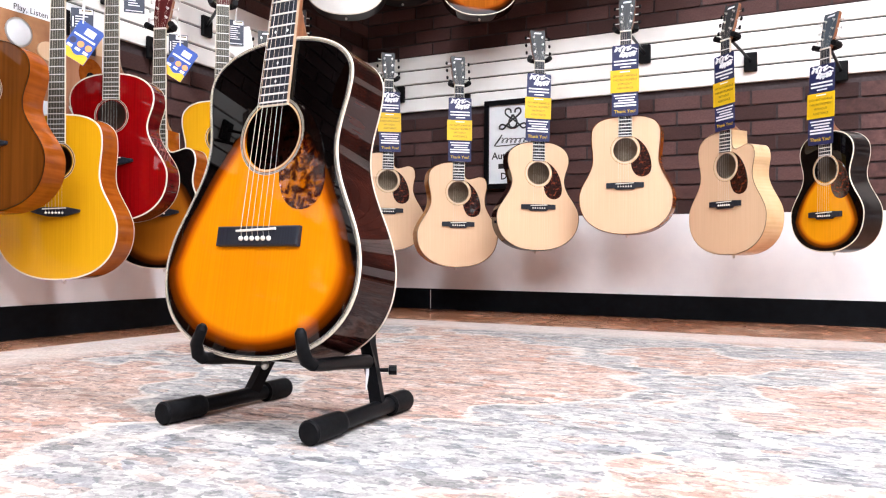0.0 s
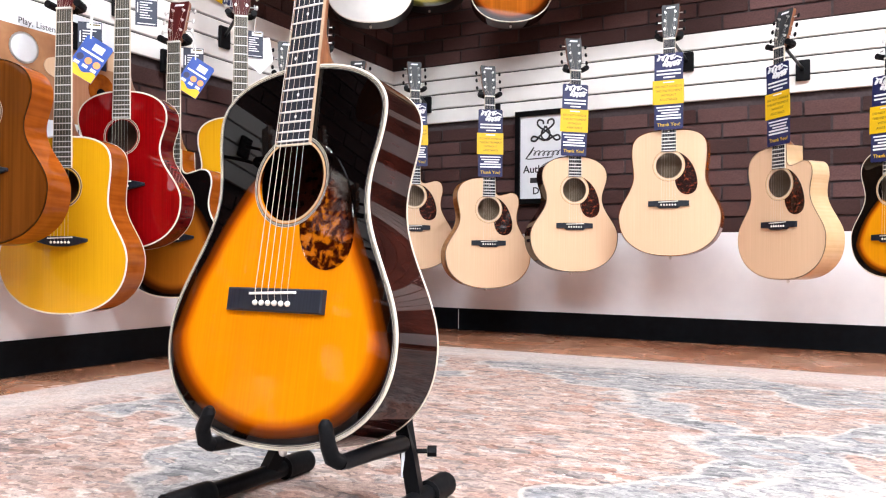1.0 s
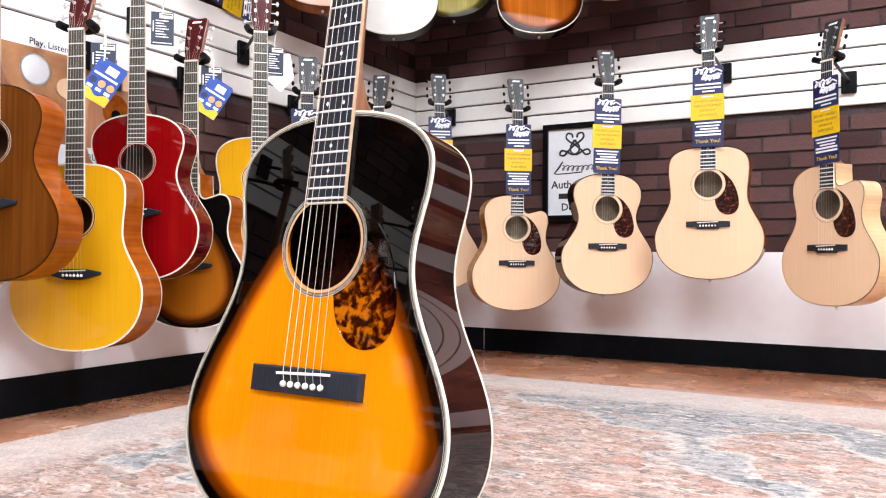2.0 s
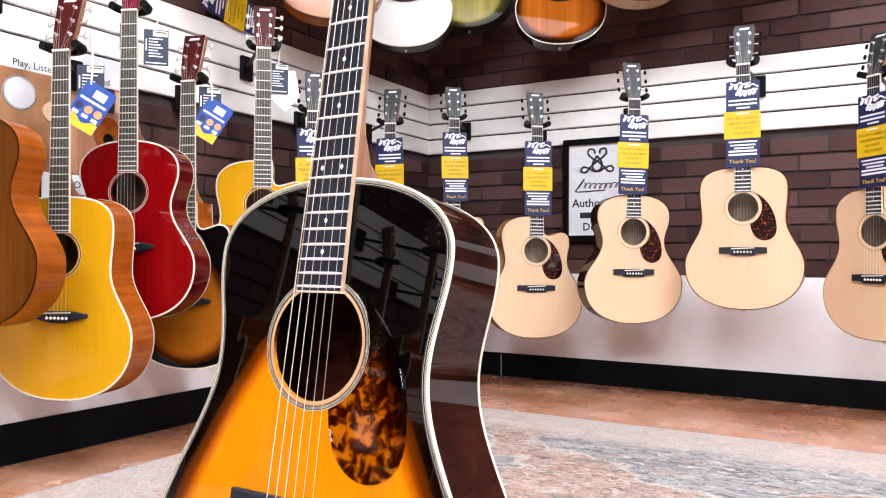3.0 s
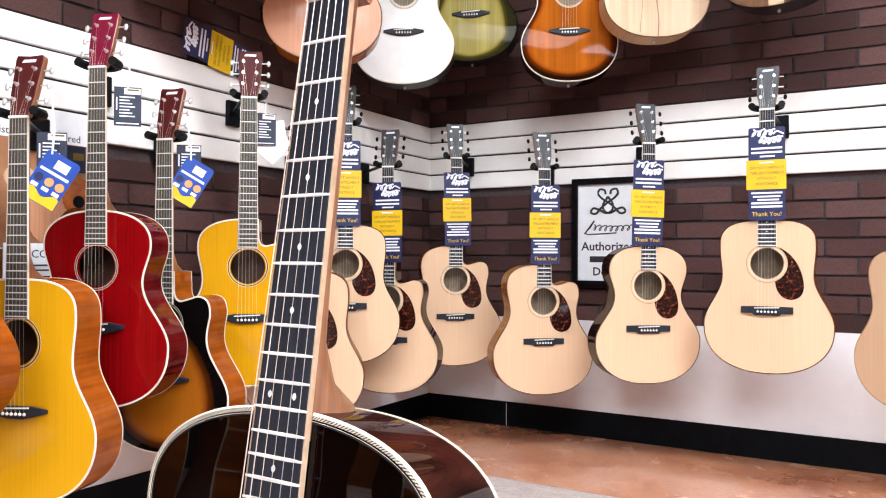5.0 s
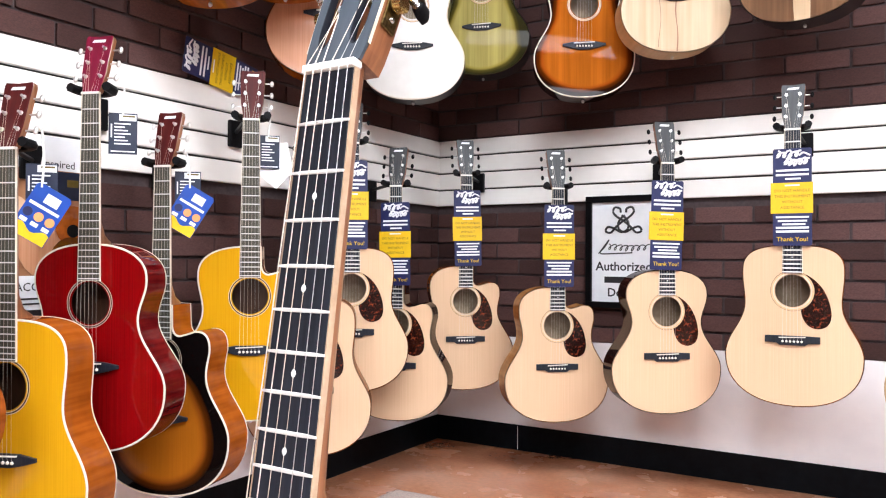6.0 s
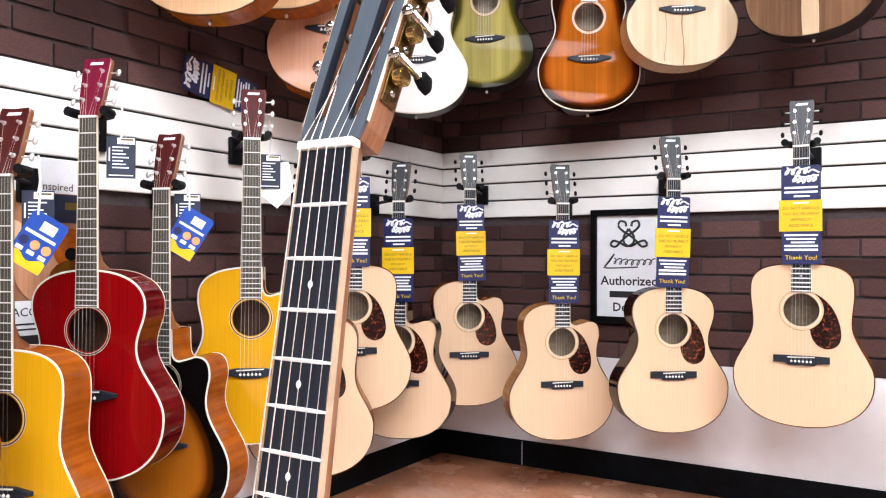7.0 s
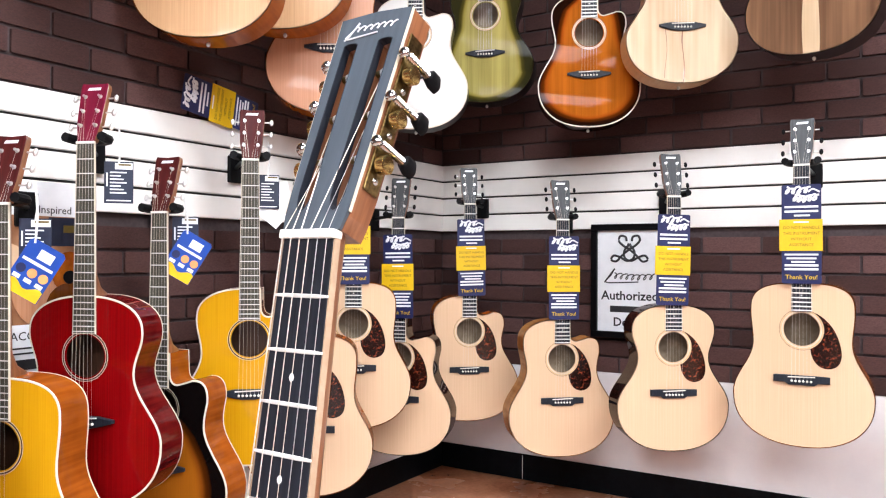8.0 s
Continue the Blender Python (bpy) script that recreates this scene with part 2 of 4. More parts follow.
M_SIDE_LT = wood("pale_maple_side", (0.58, 0.38, 0.2), (0.7, 0.49, 0.29), 90.0, 3.0, 0.3, 0.5, 0.5, axis=1)
M_SPRUCE = wood("natural_spruce", (0.65, 0.43, 0.265), (0.71, 0.485, 0.31), 420.0, 3.0, 0.35, 0.5, 0.3)
M_SPRUCE_Y = wood("amber_spruce", (0.55, 0.26, 0.005), (0.62, 0.31, 0.008), 420.0, 3.0, 0.2, 1.0, 0.3)
M_RED = wood("cherry_spruce", (0.145, 0.001, 0.002), (0.21, 0.002, 0.003), 300.0, 3.0, 0.18, 1.0, 0.4)
M_KOA = wood("brown_mahogany_top", (0.078, 0.021, 0.003), (0.135, 0.040, 0.006), 120.0, 2.5, 0.2, 1.2, 0.5)
M_WHITE = speckled("white_lacquer_top", (0.74, 0.72, 0.68), (0.82, 0.80, 0.76), 20.0, 0.4, coat=0.2)
M_MYRTLE = wood("figured_pale_top", (0.50, 0.34, 0.19), (0.70, 0.54, 0.35), 50.0, 1.2, 0.5, 0.04, 0.6)
M_WALNUT = wood("walnut_top", (0.10, 0.05, 0.028), (0.24, 0.13, 0.07), 60.0, 1.2, 0.2, 1.6, 0.6)
M_SALMON = wood("reddish_cedar_top", (0.46, 0.20, 0.10), (0.56, 0.27, 0.15), 260.0, 3.0, 0.4, 0.2, 0.4)
M_CEDAR = wood("tan_cedar_top", (0.50, 0.29, 0.14), (0.62, 0.38, 0.20), 260.0, 3.0, 0.4, 0.2, 0.4)
M_BLACKGLOSS = speckled("black_lacquer_side", (0.006, 0.004, 0.004), (0.014, 0.010, 0.009), 30.0, 0.3, coat=0.6, spec=0.1)
M_TORT = clear_tortoise("translucent_tortoiseshell")
M_TORT_DK = tortoise("dark_tortoiseshell", 0.47)
M_BIND = speckled("ivory_binding", (0.62, 0.55, 0.43), (0.71, 0.64, 0.52), 120.0, 0.35)
M_NECKEDGE = speckled("pale_tan_board_edge", (0.40, 0.27, 0.175), (0.50, 0.355, 0.24), 150.0, 0.4)
M_ROPE = speckled("rope_inlay", (0.06, 0.055, 0.05), (0.42, 0.38, 0.31), 900.0, 0.35)
M_HEADVEN = wood("grey_headplate", (0.044, 0.057, 0.072), (0.058, 0.075, 0.094), 240.0, 8.0, 0.5, 0.0)
M_HEADDK = wood("dark_headplate", (0.010, 0.011, 0.013), (0.032, 0.035, 0.039), 240.0, 8.0, 0.5, 0.0)
M_HEADCR = wood("crimson_headplate", (0.12, 0.004, 0.02), (0.18, 0.008, 0.03), 200.0, 6.0, 0.35, 0.2, spec=0.2)
M_HEADRED = wood("dark_red_headplate", (0.045, 0.005, 0.005), (0.085, 0.010, 0.009), 200.0, 6.0, 0.4, 0.1, spec=0.15)
M_INSIDE = speckled("raw_wood_inside", (0.22, 0.16, 0.10), (0.30, 0.235, 0.16), 60.0, 0.8)
M_BURST = burst("orange_sunburst", [(0.0, 0.0), (0.024, 0.06), (0.05, 0.125), (0.09, 0.160), (0.13, 0.173), (0.18, 0.161), (0.23, 0.136), (0.29, 0.100), (0.335, 0.070), (0.365, 0.034), (0.40, 0.0), (0.5, 0.0)],
                (0.68, 0.220, 0.0018), (0.33, 0.060, 0.001), (0.0008, 0.0006, 0.0006), coat=0.85, edge=0.0195, shift=0.013, gain=19.0)
M_BURST_F = burst("dark_rimmed_sunburst", [(0.0, 0.0), (0.03, 0.08), (0.07, 0.125), (0.12, 0.145), (0.17, 0.138), (0.23, 0.102), (0.28, 0.06), (0.31, 0.02), (0.34, 0.0), (0.5, 0.0)],
                  (0.72, 0.29, 0.004), (0.42, 0.10, 0.002), (0.002, 0.0015, 0.0015), coat=0.8, edge=0.022, shift=0.013, gain=17.0)
M_BURST_T = burst("tobacco_sunburst", [(0.0, 0.0), (0.03, 0.08), (0.07, 0.12), (0.12, 0.142), (0.17, 0.147), (0.23, 0.128), (0.29, 0.09), (0.33, 0.06), (0.37, 0.0), (0.5, 0.0)],
                  (0.36, 0.11, 0.008), (0.19, 0.045, 0.005), (0.003, 0.002, 0.002))
M_BURST_O = burst("amber_sunburst", [(0.0, 0.0), (0.03, 0.11), (0.07, 0.155), (0.12, 0.178), (0.17, 0.175), (0.23, 0.150), (0.29, 0.118), (0.36, 0.110), (0.43, 0.10), (0.47, 0.05), (0.5, 0.0)],
                  (0.46, 0.125, 0.012), (0.30, 0.06, 0.006), (0.012, 0.004, 0.002), coat=0.15, edge=0.024, shift=0.012, gain=18.0)
M_BURST_G = burst("olive_burst", [(0.0, 0.03), (0.03, 0.10), (0.07, 0.135), (0.12, 0.150), (0.17, 0.152), (0.23, 0.135), (0.29, 0.105), (0.36, 0.10), (0.43, 0.09), (0.47, 0.04), (0.5, 0.0)],
                  (0.46, 0.39, 0.12), (0.28, 0.23, 0.045), (0.03, 0.027, 0.010), coat=0.10, edge=0.016, shift=0.014, gain=18.0)
M_TAGBLUE = speckled("navy_card", (0.006, 0.010, 0.06), (0.010, 0.016, 0.085), 60.0, 0.4)
M_TAGYEL = speckled("yellow_card", (0.68, 0.42, 0.004), (0.74, 0.47, 0.008), 60.0, 0.4)
M_CARD = speckled("black_navy_card", (0.004, 0.009, 0.028), (0.008, 0.015, 0.042), 60.0, 0.4)
M_INKW = speckled("white_ink", (0.75, 0.76, 0.8), (0.85, 0.86, 0.88), 90.0, 0.5)
M_INKB = speckled("black_ink", (0.01, 0.01, 0.012), (0.02, 0.02, 0.024), 90.0, 0.5)
M_INKY = speckled("dull_yellow_ink", (0.10, 0.068, 0.006), (0.15, 0.10, 0.010), 90.0, 0.5)
M_SKYBLUE = speckled("bright_blue_card", (0.004, 0.045, 0.27), (0.006, 0.06, 0.34), 30.0, 0.35)
M_ORANGE = speckled("orange_ink", (0.8, 0.26, 0.07), (0.86, 0.34, 0.12), 60.0, 0.5)
M_PAPER = speckled("white_paper", (0.76, 0.78, 0.8), (0.84, 0.85, 0.87), 25.0, 0.5)
M_PHOTO = speckled("brown_photo_print", (0.2, 0.07, 0.03), (0.52, 0.27, 0.13), 9.0, 0.35)
M_CORD = speckled("white_cord", (0.7, 0.7, 0.68), (0.8, 0.8, 0.78), 200.0, 0.7)


# ---- mesh helpers ----
def part(name, bm, material, parent=None, label="", smooth=False):
    me = bpy.data.meshes.new(name)
    bmesh.ops.recalc_face_normals(bm, faces=bm.faces)
    if smooth:
        for f in bm.faces:
            f.smooth = True
        for e in bm.edges:
            if len(e.link_faces) == 2 and e.calc_face_angle(0) > 0.7:
                e.smooth = False
    bm.to_mesh(me)
    bm.free()
    me.materials.append(material)
    ob = new(name, me)
    ob.parent = parent
    if label:
        ob["label"] = label
    return ob


def shared(name, me, parent, m):
    ob = new(name, me)
    ob.parent = parent
    ob.matrix_basis = m
    return ob


def place(x, y, z, sx=1.0, sy=1.0, sz=1.0, rx=0, ry=0, rz=0):
    return pose(x, y, z, rx, ry, rz) @ Matrix.Diagonal((sx, sy, sz, 1))


def mesh_of(bm, name, material, smooth=False):
    ob = part(name, bm, material, None, "", smooth)
    me = ob.data
    bpy.data.objects.remove(ob)
    return me


def add_box(bm, x0, x1, y0, y1, z0, z1, bevel=0.0, m=None):
    r = bmesh.ops.create_cube(bm, size=1.0)
    vs = r["verts"]
    for v in vs:
        v.co = Vector((x0 + (v.co.x + 0.5) * (x1 - x0), y0 + (v.co.y + 0.5) * (y1 - y0), z0 + (v.co.z + 0.5) * (z1 - z0)))
        if m is not None:
            v.co = m @ v.co
    if bevel:
        bmesh.ops.bevel(bm, geom=list({e for v in vs for e in v.link_edges}), offset=bevel, segments=1, affect="EDGES", profile=0.5)


def box(x0, x1, y0, y1, z0, z1, bevel=0.0):
    bm = bmesh.new()
    add_box(bm, x0, x1, y0, y1, z0, z1, bevel)
    return bm


def tube(bm, path, radius, seg=8, cap=True):
    """A round rod along a list of places; radius is a number or a list."""
    path = [Vector(p) for p in path]
    rad = radius if isinstance(radius, (list, tuple)) else [radius] * len(path)
    rings = []
    for i, p in enumerate(path):
        d = (path[min(i + 1, len(path) - 1)] - path[max(i - 1, 0)]).normalized()
        side = d.cross(Vector((0, 0, 1)))
        if side.length < 0.05:
            side = d.cross(Vector((0, 1, 0)))
        side.normalize()
        up = side.cross(d)
        rings.append([bm.verts.new(p + rad[i] * (math.cos(2 * math.pi * k / seg) * side + math.sin(2 * math.pi * k / seg) * up)) for k in range(seg)])
    for a, b2 in zip(rings, rings[1:]):
        for k in range(seg):
            bm.faces.new((a[k], a[(k + 1) % seg], b2[(k + 1) % seg], b2[k]))
    if cap:
        bm.faces.new(rings[0][::-1])
        bm.faces.new(rings[-1])


def slab(pts, y0, y1, bevel=0.0):
    """A flat plate in the xz plane between two depths."""
    bm = bmesh.new()
    f = bm.faces.new([bm.verts.new((x, y0, z)) for x, z in pts])
    r = bmesh.ops.extrude_face_region(bm, geom=[f])
    for v in r["geom"]:
        if isinstance(v, bmesh.types.BMVert):
            v.co.y = y1
    if bevel:
        rim = [e for e in bm.edges if all(abs(v.co.y - y0) < 1e-6 for v in e.verts)]
        bmesh.ops.bevel(bm, geom=rim, offset=bevel, segments=1, affect="EDGES")
    return bm


def spline(pts, n=6):
    """A smooth line through a few places."""
    p = [Vector(q) for q in pts]
    p = [2 * p[0] - p[1]] + p + [2 * p[-1] - p[-2]]
    out = []
    for a, b2, c, d in zip(p, p[1:], p[2:], p[3:]):
        for i in range(n):
            t = i / n
            out.append(0.5 * (2 * b2 + (c - a) * t + (2 * a - 5 * b2 + 4 * c - d) * t * t + (3 * b2 - a - 3 * c + d) * t ** 3))
    return out + [p[-2]]


def flourish(x0, x1, z0, amp, loops, y, slant=0.5):
    """A slanting looped stroke, as a pen makes it."""
    out = []
    for i in range(loops * 10 + 1):
        f = i / (loops * 10)
        a = 2 * math.pi * loops * f
        h = amp * (1.0 + 0.35 * math.sin(2.1 * a / loops * 3 + 1)) * math.cos(a)
        out.append((x0 + (x1 - x0) * f + 0.8 * amp * math.sin(a) + slant * h, y, z0 + h))
    return out


# ---- the shape of a guitar ----
def outline(L, wl, ww, wu, shoulder=2.3, cutaway=False, n=14, low=0.31, waist=0.635, high=0.825, step=0.031):
    """Half-width against height from three widths; the treble side may have a cutaway."""
    zl, zw, zu = low * L, waist * L, high * L
    side = []
    for i in range(1, n + 1):
        a = math.pi / 2 * i / n
        p = 2.25
        side.append((wl * math.sin(a) ** (2 / p), zl - zl * math.cos(a) ** (2 / p)))
    for i in range(1, n + 1):
        f = i / n
        side.append((wl + (ww - wl) * (0.5 - 0.5 * math.cos(math.pi * f)), zl + (zw - zl) * f))
    m = n // 2 + 1
    for i in range(1, m + 1):
        f = i / m
        side.append((ww + (wu - ww) * (0.5 - 0.5 * math.cos(math.pi * f)), zw + (zu - zw) * f))
    top = []
    for i in range(1, n):
        a = math.pi / 2 * i / n
        top.append((wu * math.cos(a) ** (2 / shoulder), zu + (L - zu) * math.sin(a) ** (2 / shoulder)))
    left = [(-x, z) for x, z in side + top]
    if cutaway:
        zc = L - 0.070
        keep = [(x, z) for x, z in side if z < L - 0.113]
        tip = (0.097, zc + 0.003)
        horn = []
        for p0, p1, p2, k in ((keep[-1], (wu, zc + 0.008), tip, 8),
                              (tip, (0.078, zc - 0.004), (step + 0.022, zc - 0.010), 5),
                              ((step + 0.022, zc - 0.010), (step + 0.003, zc - 0.010), (step + 0.001, zc + 0.014), 5),
                              ((step + 0.001, zc + 0.014), (step + 0.0005, zc + 0.04), (step, L - 0.001), 3)):
            for i in range(1, k + 1):
                f = i / k
                a, b2, c = (1 - f) ** 2, 2 * f * (1 - f), f * f
                horn.append((a * p0[0] + b2 * p1[0] + c * p2[0], a * p0[1] + b2 * p1[1] + c * p2[1]))
        right = keep + horn
    else:
        right = side + top
    return [(0.0, 0.0)] + right + [(0.0, L)] + left[::-1]


def inset(pts, d):
    out = []
    k = len(pts)
    for i in range(k):
        a, b2 = Vector(pts[i - 1]), Vector(pts[(i + 1) % k])
        t = (b2 - a).normalized()
        out.append((pts[i][0] - t.y * d, pts[i][1] + t.x * d))
    return out


def ring_strip(bm, loops):
    """Faces between neighbouring closed loops of places."""
    rows = [[bm.verts.new(p) for p in loop] for loop in loops]
    for a, b2 in zip(rows, rows[1:]):
        k = len(a)
        for i in range(k):
            bm.faces.new((a[i], a[(i + 1) % k], b2[(i + 1) % k], b2[i]))


def circle(x, z, r, n=40):
    return [(x + r * math.cos(2 * math.pi * i / n), z + r * math.sin(2 * math.pi * i / n)) for i in range(n)]


BOX = mesh_of(box(-0.5, 0.5, -0.5, 0.5, -0.5, 0.5, 0.06), "rod", M_STEEL)
bm0 = bmesh.new()
tube(bm0, [(0, 0, -0.5), (0, 0, 0.5)], 0.5, 10)
POST = mesh_of(bm0, "post", M_STEEL, True)
bm0 = bmesh.new()
bmesh.ops.create_uvsphere(bm0, u_segments=10, v_segments=6, radius=0.5)
PIN = mesh_of(bm0, "pin", M_BONE, True)
bm0 = bmesh.new()
bmesh.ops.create_uvsphere(bm0, u_segments=10, v_segments=6, radius=0.5)
KNOB = mesh_of(bm0, "knob", M_STEEL, True)
bm0 = bmesh.new()
bmesh.ops.create_uvsphere(bm0, u_segments=10, v_segments=6, radius=0.5)
KNOB_BLACK = mesh_of(bm0, "black_knob", M_BLACKPL, True)
bm0 = slab([(0, -0.5), (0.3, -0.28), (0.42, 0), (0.3, 0.28), (0, 0.5), (-0.3, 0.28), (-0.42, 0), (-0.3, -0.28)], 0, 1)
bm1 = bmesh.new()
bmesh.ops.create_uvsphere(bm1, u_segments=12, v_segments=8, radius=0.5)
KNOB_CHROME = mesh_of(bm1, "chrome_knob", M_CHROME, True)
bm1 = bmesh.new()
tube(bm1, [(0, 0, -0.5), (0, 0, 0.5)], 0.5, 12)
POST_BRASS = mesh_of(bm1, "brass_post", M_BRASS, True)
DIAMOND = mesh_of(bm0, "dot", M_PEARL)
FRETBAR = mesh_of(box(-0.5, 0.5, -0.5, 0.5, -0.5, 0.5, 0.2), "fret", M_FRET)

SCALE_LEN = 0.648


def guitar(label, shape, top, sides, bind, neck_mat, face_mat, joint=14, frets=20, pick=True, head="solid", back_bind=True, depth=0.105,
           hole_r=0.051, hero=False, bridge_mat=None, tilt=14.0, inlay=True, tuner=None, board=None, scale_len=SCALE_LEN):
    """An acoustic guitar. Its base is the butt of the body on the plane of the face, which looks along -y; the strings run up z."""
    g = tagged(new("acoustic_guitar"), label, "guitar")
    L = shape["L"]
    pts = outline(**shape, n=22 if hero else 14)
    nut = L + scale_len * (1 - 2 ** (-joint / 12))
    saddle = nut - scale_len + (0.010 if hero else 0.0)
    fb_end = nut - scale_len * (1 - 2 ** (-frets / 12)) - 0.004
    hz = fb_end - hole_r + (0.0055 if hero else -0.004)
    # soundboard with its hole
    bm = bmesh.new()
    inner = inset(pts, 0.003)
    hole = circle(0, hz, hole_r, 48 if hero else 32)
    eds = []
    for loop in (inner, hole):
        vs = [bm.verts.new((x, 0, z)) for x, z in loop]
        eds += [bm.edges.new((vs[i], vs[(i + 1) % len(vs)])) for i in range(len(vs))]
    bmesh.ops.triangle_fill(bm, use_beauty=True, edges=eds)
    rim = [[(x, yy, z) for x, z in hole] for yy in (0.0, 0.0035)]
    ring_strip(bm, rim)
    bmesh.ops.remove_doubles(bm, verts=bm.verts, dist=1e-6)
    part("soundboard", bm, top, g)
    # back and sides, tapering a little towards the neck
    def dep(z):
        return depth * (1.0 - 0.18 * z / L)
    bm = bmesh.new()
    ring_strip(bm, [[(x, yy if yy < 0.01 else dep(z) + yy - 1.0, z) for x, z in inset(pts, d)] for yy, d in ((0.0006, 0.0), (1.0 - 0.002, 0.0), (1.0, 0.002))])
    back = [bm.verts.new((x, dep(z), z)) for x, z in inset(pts, 0.002)]
    eds = [bm.edges.new((back[i], back[(i + 1) % len(back)])) for i in range(len(back))]
    bmesh.ops.triangle_fill(bm, use_beauty=True, edges=eds)
    part("back_and_sides", bm, sides, g, smooth=True)
    bw = 0.0040
    bm = bmesh.new()
    lining = [bm.verts.new((x, dep(z) - 0.005, z)) for x, z in inset(pts, 0.006)]
    eds = [bm.edges.new((lining[i], lining[(i + 1) % len(lining)])) for i in range(len(lining))]
    bmesh.ops.triangle_fill(bm, use_beauty=True, edges=eds)
    part("inner_back", bm, M_SIDE_DK if hero else M_ROSE if board else M_INSIDE, g)
    if bind is not None:
        bm = bmesh.new()
        ring_strip(bm, [[(x, y, z) for x, z in inset(pts, d)] for d, y in ((bw, -0.0004), (0.001, -0.0006), (-0.0006, 0.0006), (-0.0006, 0.0014), (0.001, 0.0020))])
        part("binding", bm, bind, g, "ivory binding round the face")
        if hero:
            for k, (d0, d1) in enumerate(((0.0052, 0.0056), (0.0063, 0.0069))):
                bm = bmesh.new()
                ring_strip(bm, [[(x, -0.0005, z) for x, z in inset(pts, d)] for d in (d0, d1)])
                part("purfling", bm, bind if k == 0 else M_EBONY, g)
            bm = bmesh.new()
            fine = []
            for i in range(len(pts)):
                p, q = Vector(pts[i]), Vector(pts[(i + 1) % len(pts)])
                steps = max(1, round((q - p).length / 0.0030))
                fine += [tuple(p.lerp(q, j / steps)) for j in range(steps)]
            r0, r1 = inset(fine, 0.0013), inset(fine, 0.0037)
            for i in range(0, len(fine) - 2, 1):
                m0, m1 = Vector(r0[i]), Vector(r0[i + 1])
                n0, n1 = Vector(r1[i + 1]), Vector(r1[i + 2])
                quad = [m0, m0.lerp(m1, 0.38), n0.lerp(n1, 0.38), n0]
                bm.faces.new([bm.verts.new((v.x, -0.0011, v.y)) for v in quad])
            part("herringbone", bm, M_EBONY, g, "fine herringbone inlay in the binding")
        if back_bind:
            bm = bmesh.new()
            ring_strip(bm, [[(x, dep(z) + y, z) for x, z in inset(pts, d)] for d, y in ((0.001, -0.0042), (-0.0006, -0.0038), (-0.0006, -0.0008), (0.004, 0.0005))])
            part("back_binding", bm, bind, g)
    # rosette: rings inlaid round the hole
    for r0, r1, mt in (((hole_r + 0.0002, hole_r + 0.0034, M_CEDAR), (hole_r + 0.0041, hole_r + 0.0048, M_EBONY), (hole_r + 0.0049, hole_r + 0.0072, M_ROPE), (hole_r + 0.0073, hole_r + 0.0080, M_EBONY), (hole_r + 0.0081, hole_r + 0.0086, M_BIND)) if hero else ((hole_r + 0.003, hole_r + 0.004, M_BIND), (hole_r + 0.0045, hole_r + 0.0075, M_ROSE), (hole_r + 0.008, hole_r + 0.009, M_BIND)) if board else
                       ((hole_r + 0.003, hole_r + 0.0055, M_BIND), (hole_r + 0.0065, hole_r + 0.011, M_SIDE_LT), (hole_r + 0.0115, hole_r + 0.0125, M_ROSE))):
        bm = bmesh.new()
        ring_strip(bm, [[(x, -0.0004, z) for x, z in circle(0, hz, r, 48)] for r in (r0, r1)])
        part("rosette", bm, mt, g)
    # pickguard, a swelling teardrop below the treble side of the hole
    if pick:
        er = hole_r + (0.0095 if hero else 0.0125)
        edge = [(er * math.cos(a), hz + er * math.sin(a)) for a in [radians(-68 + 12 * i) for i in range(11)]]
        outer = []
        for (p0, p1, p2) in (((edge[-1][0] + 0.001, edge[-1][1] + 0.001), (0.094, hz + 0.022), (0.108, hz - 0.050)),
                             ((0.108, hz - 0.050), (0.119, hz - 0.112), (0.074, hz - 0.117)),
                             ((0.074, hz - 0.117), (0.034, hz - 0.117), (edge[0][0], edge[0][1] - 0.004))):
            for i in range(8):
                f = i / 8
                outer.append(tuple((1 - f) ** 2 * p0[k] + 2 * f * (1 - f) * p1[k] + f * f * p2[k] for k in (0, 1)))
        pp = edge + outer
        part("pickguard", slab(pp, -0.0022, -0.0002, 0.0006), M_TORT if hero else M_TORT_DK, g, "tortoiseshell pickguard")
    # bridge with saddle and pins
    hw, hh = 0.0790, 0.0150
    bz = saddle - 0.008
    if not pick:
        bp = [(-hw, bz - 0.002), (-0.045, bz - 0.011), (-0.02, bz - 0.016), (0.02, bz - 0.016), (0.045, bz - 0.011), (hw, bz - 0.002),
              (hw, bz + 0.006), (0.04, bz + 0.013), (-0.04, bz + 0.013), (-hw, bz + 0.006)]
    elif hero:
        bp = [(-hw, bz - hh), (hw, bz - hh), (hw, bz + hh), (-hw, bz + hh)]
    else:
        bp = [(-hw, bz - 0.009), (-0.046, bz - 0.010), (-0.036, bz - hh - 0.002), (0.036, bz - hh - 0.002), (0.046, bz - 0.010), (hw, bz - 0.009),
              (hw, bz + 0.012), (0.046, bz + hh - 0.002), (-0.046, bz + hh - 0.002), (-hw, bz + 0.012)]
    bridge = part("bridge", slab(bp, -0.009, -0.0002, 0.002), bridge_mat or M_EBONY, g)
    part("saddle", slab([(-0.038, saddle - 0.0025), (0.038, saddle + 0.0005), (0.038, saddle + 0.0035), (-0.038, saddle + 0.0005)], -0.0125, -0.008, 0.0005), M_BONE, bridge)
    for i in range(6):
        shared("bridge_pin", PIN, bridge, place((i - 2.5) * 0.0108, -0.0105, saddle - 0.0125, 0.0075, 0.0075, 0.0075))
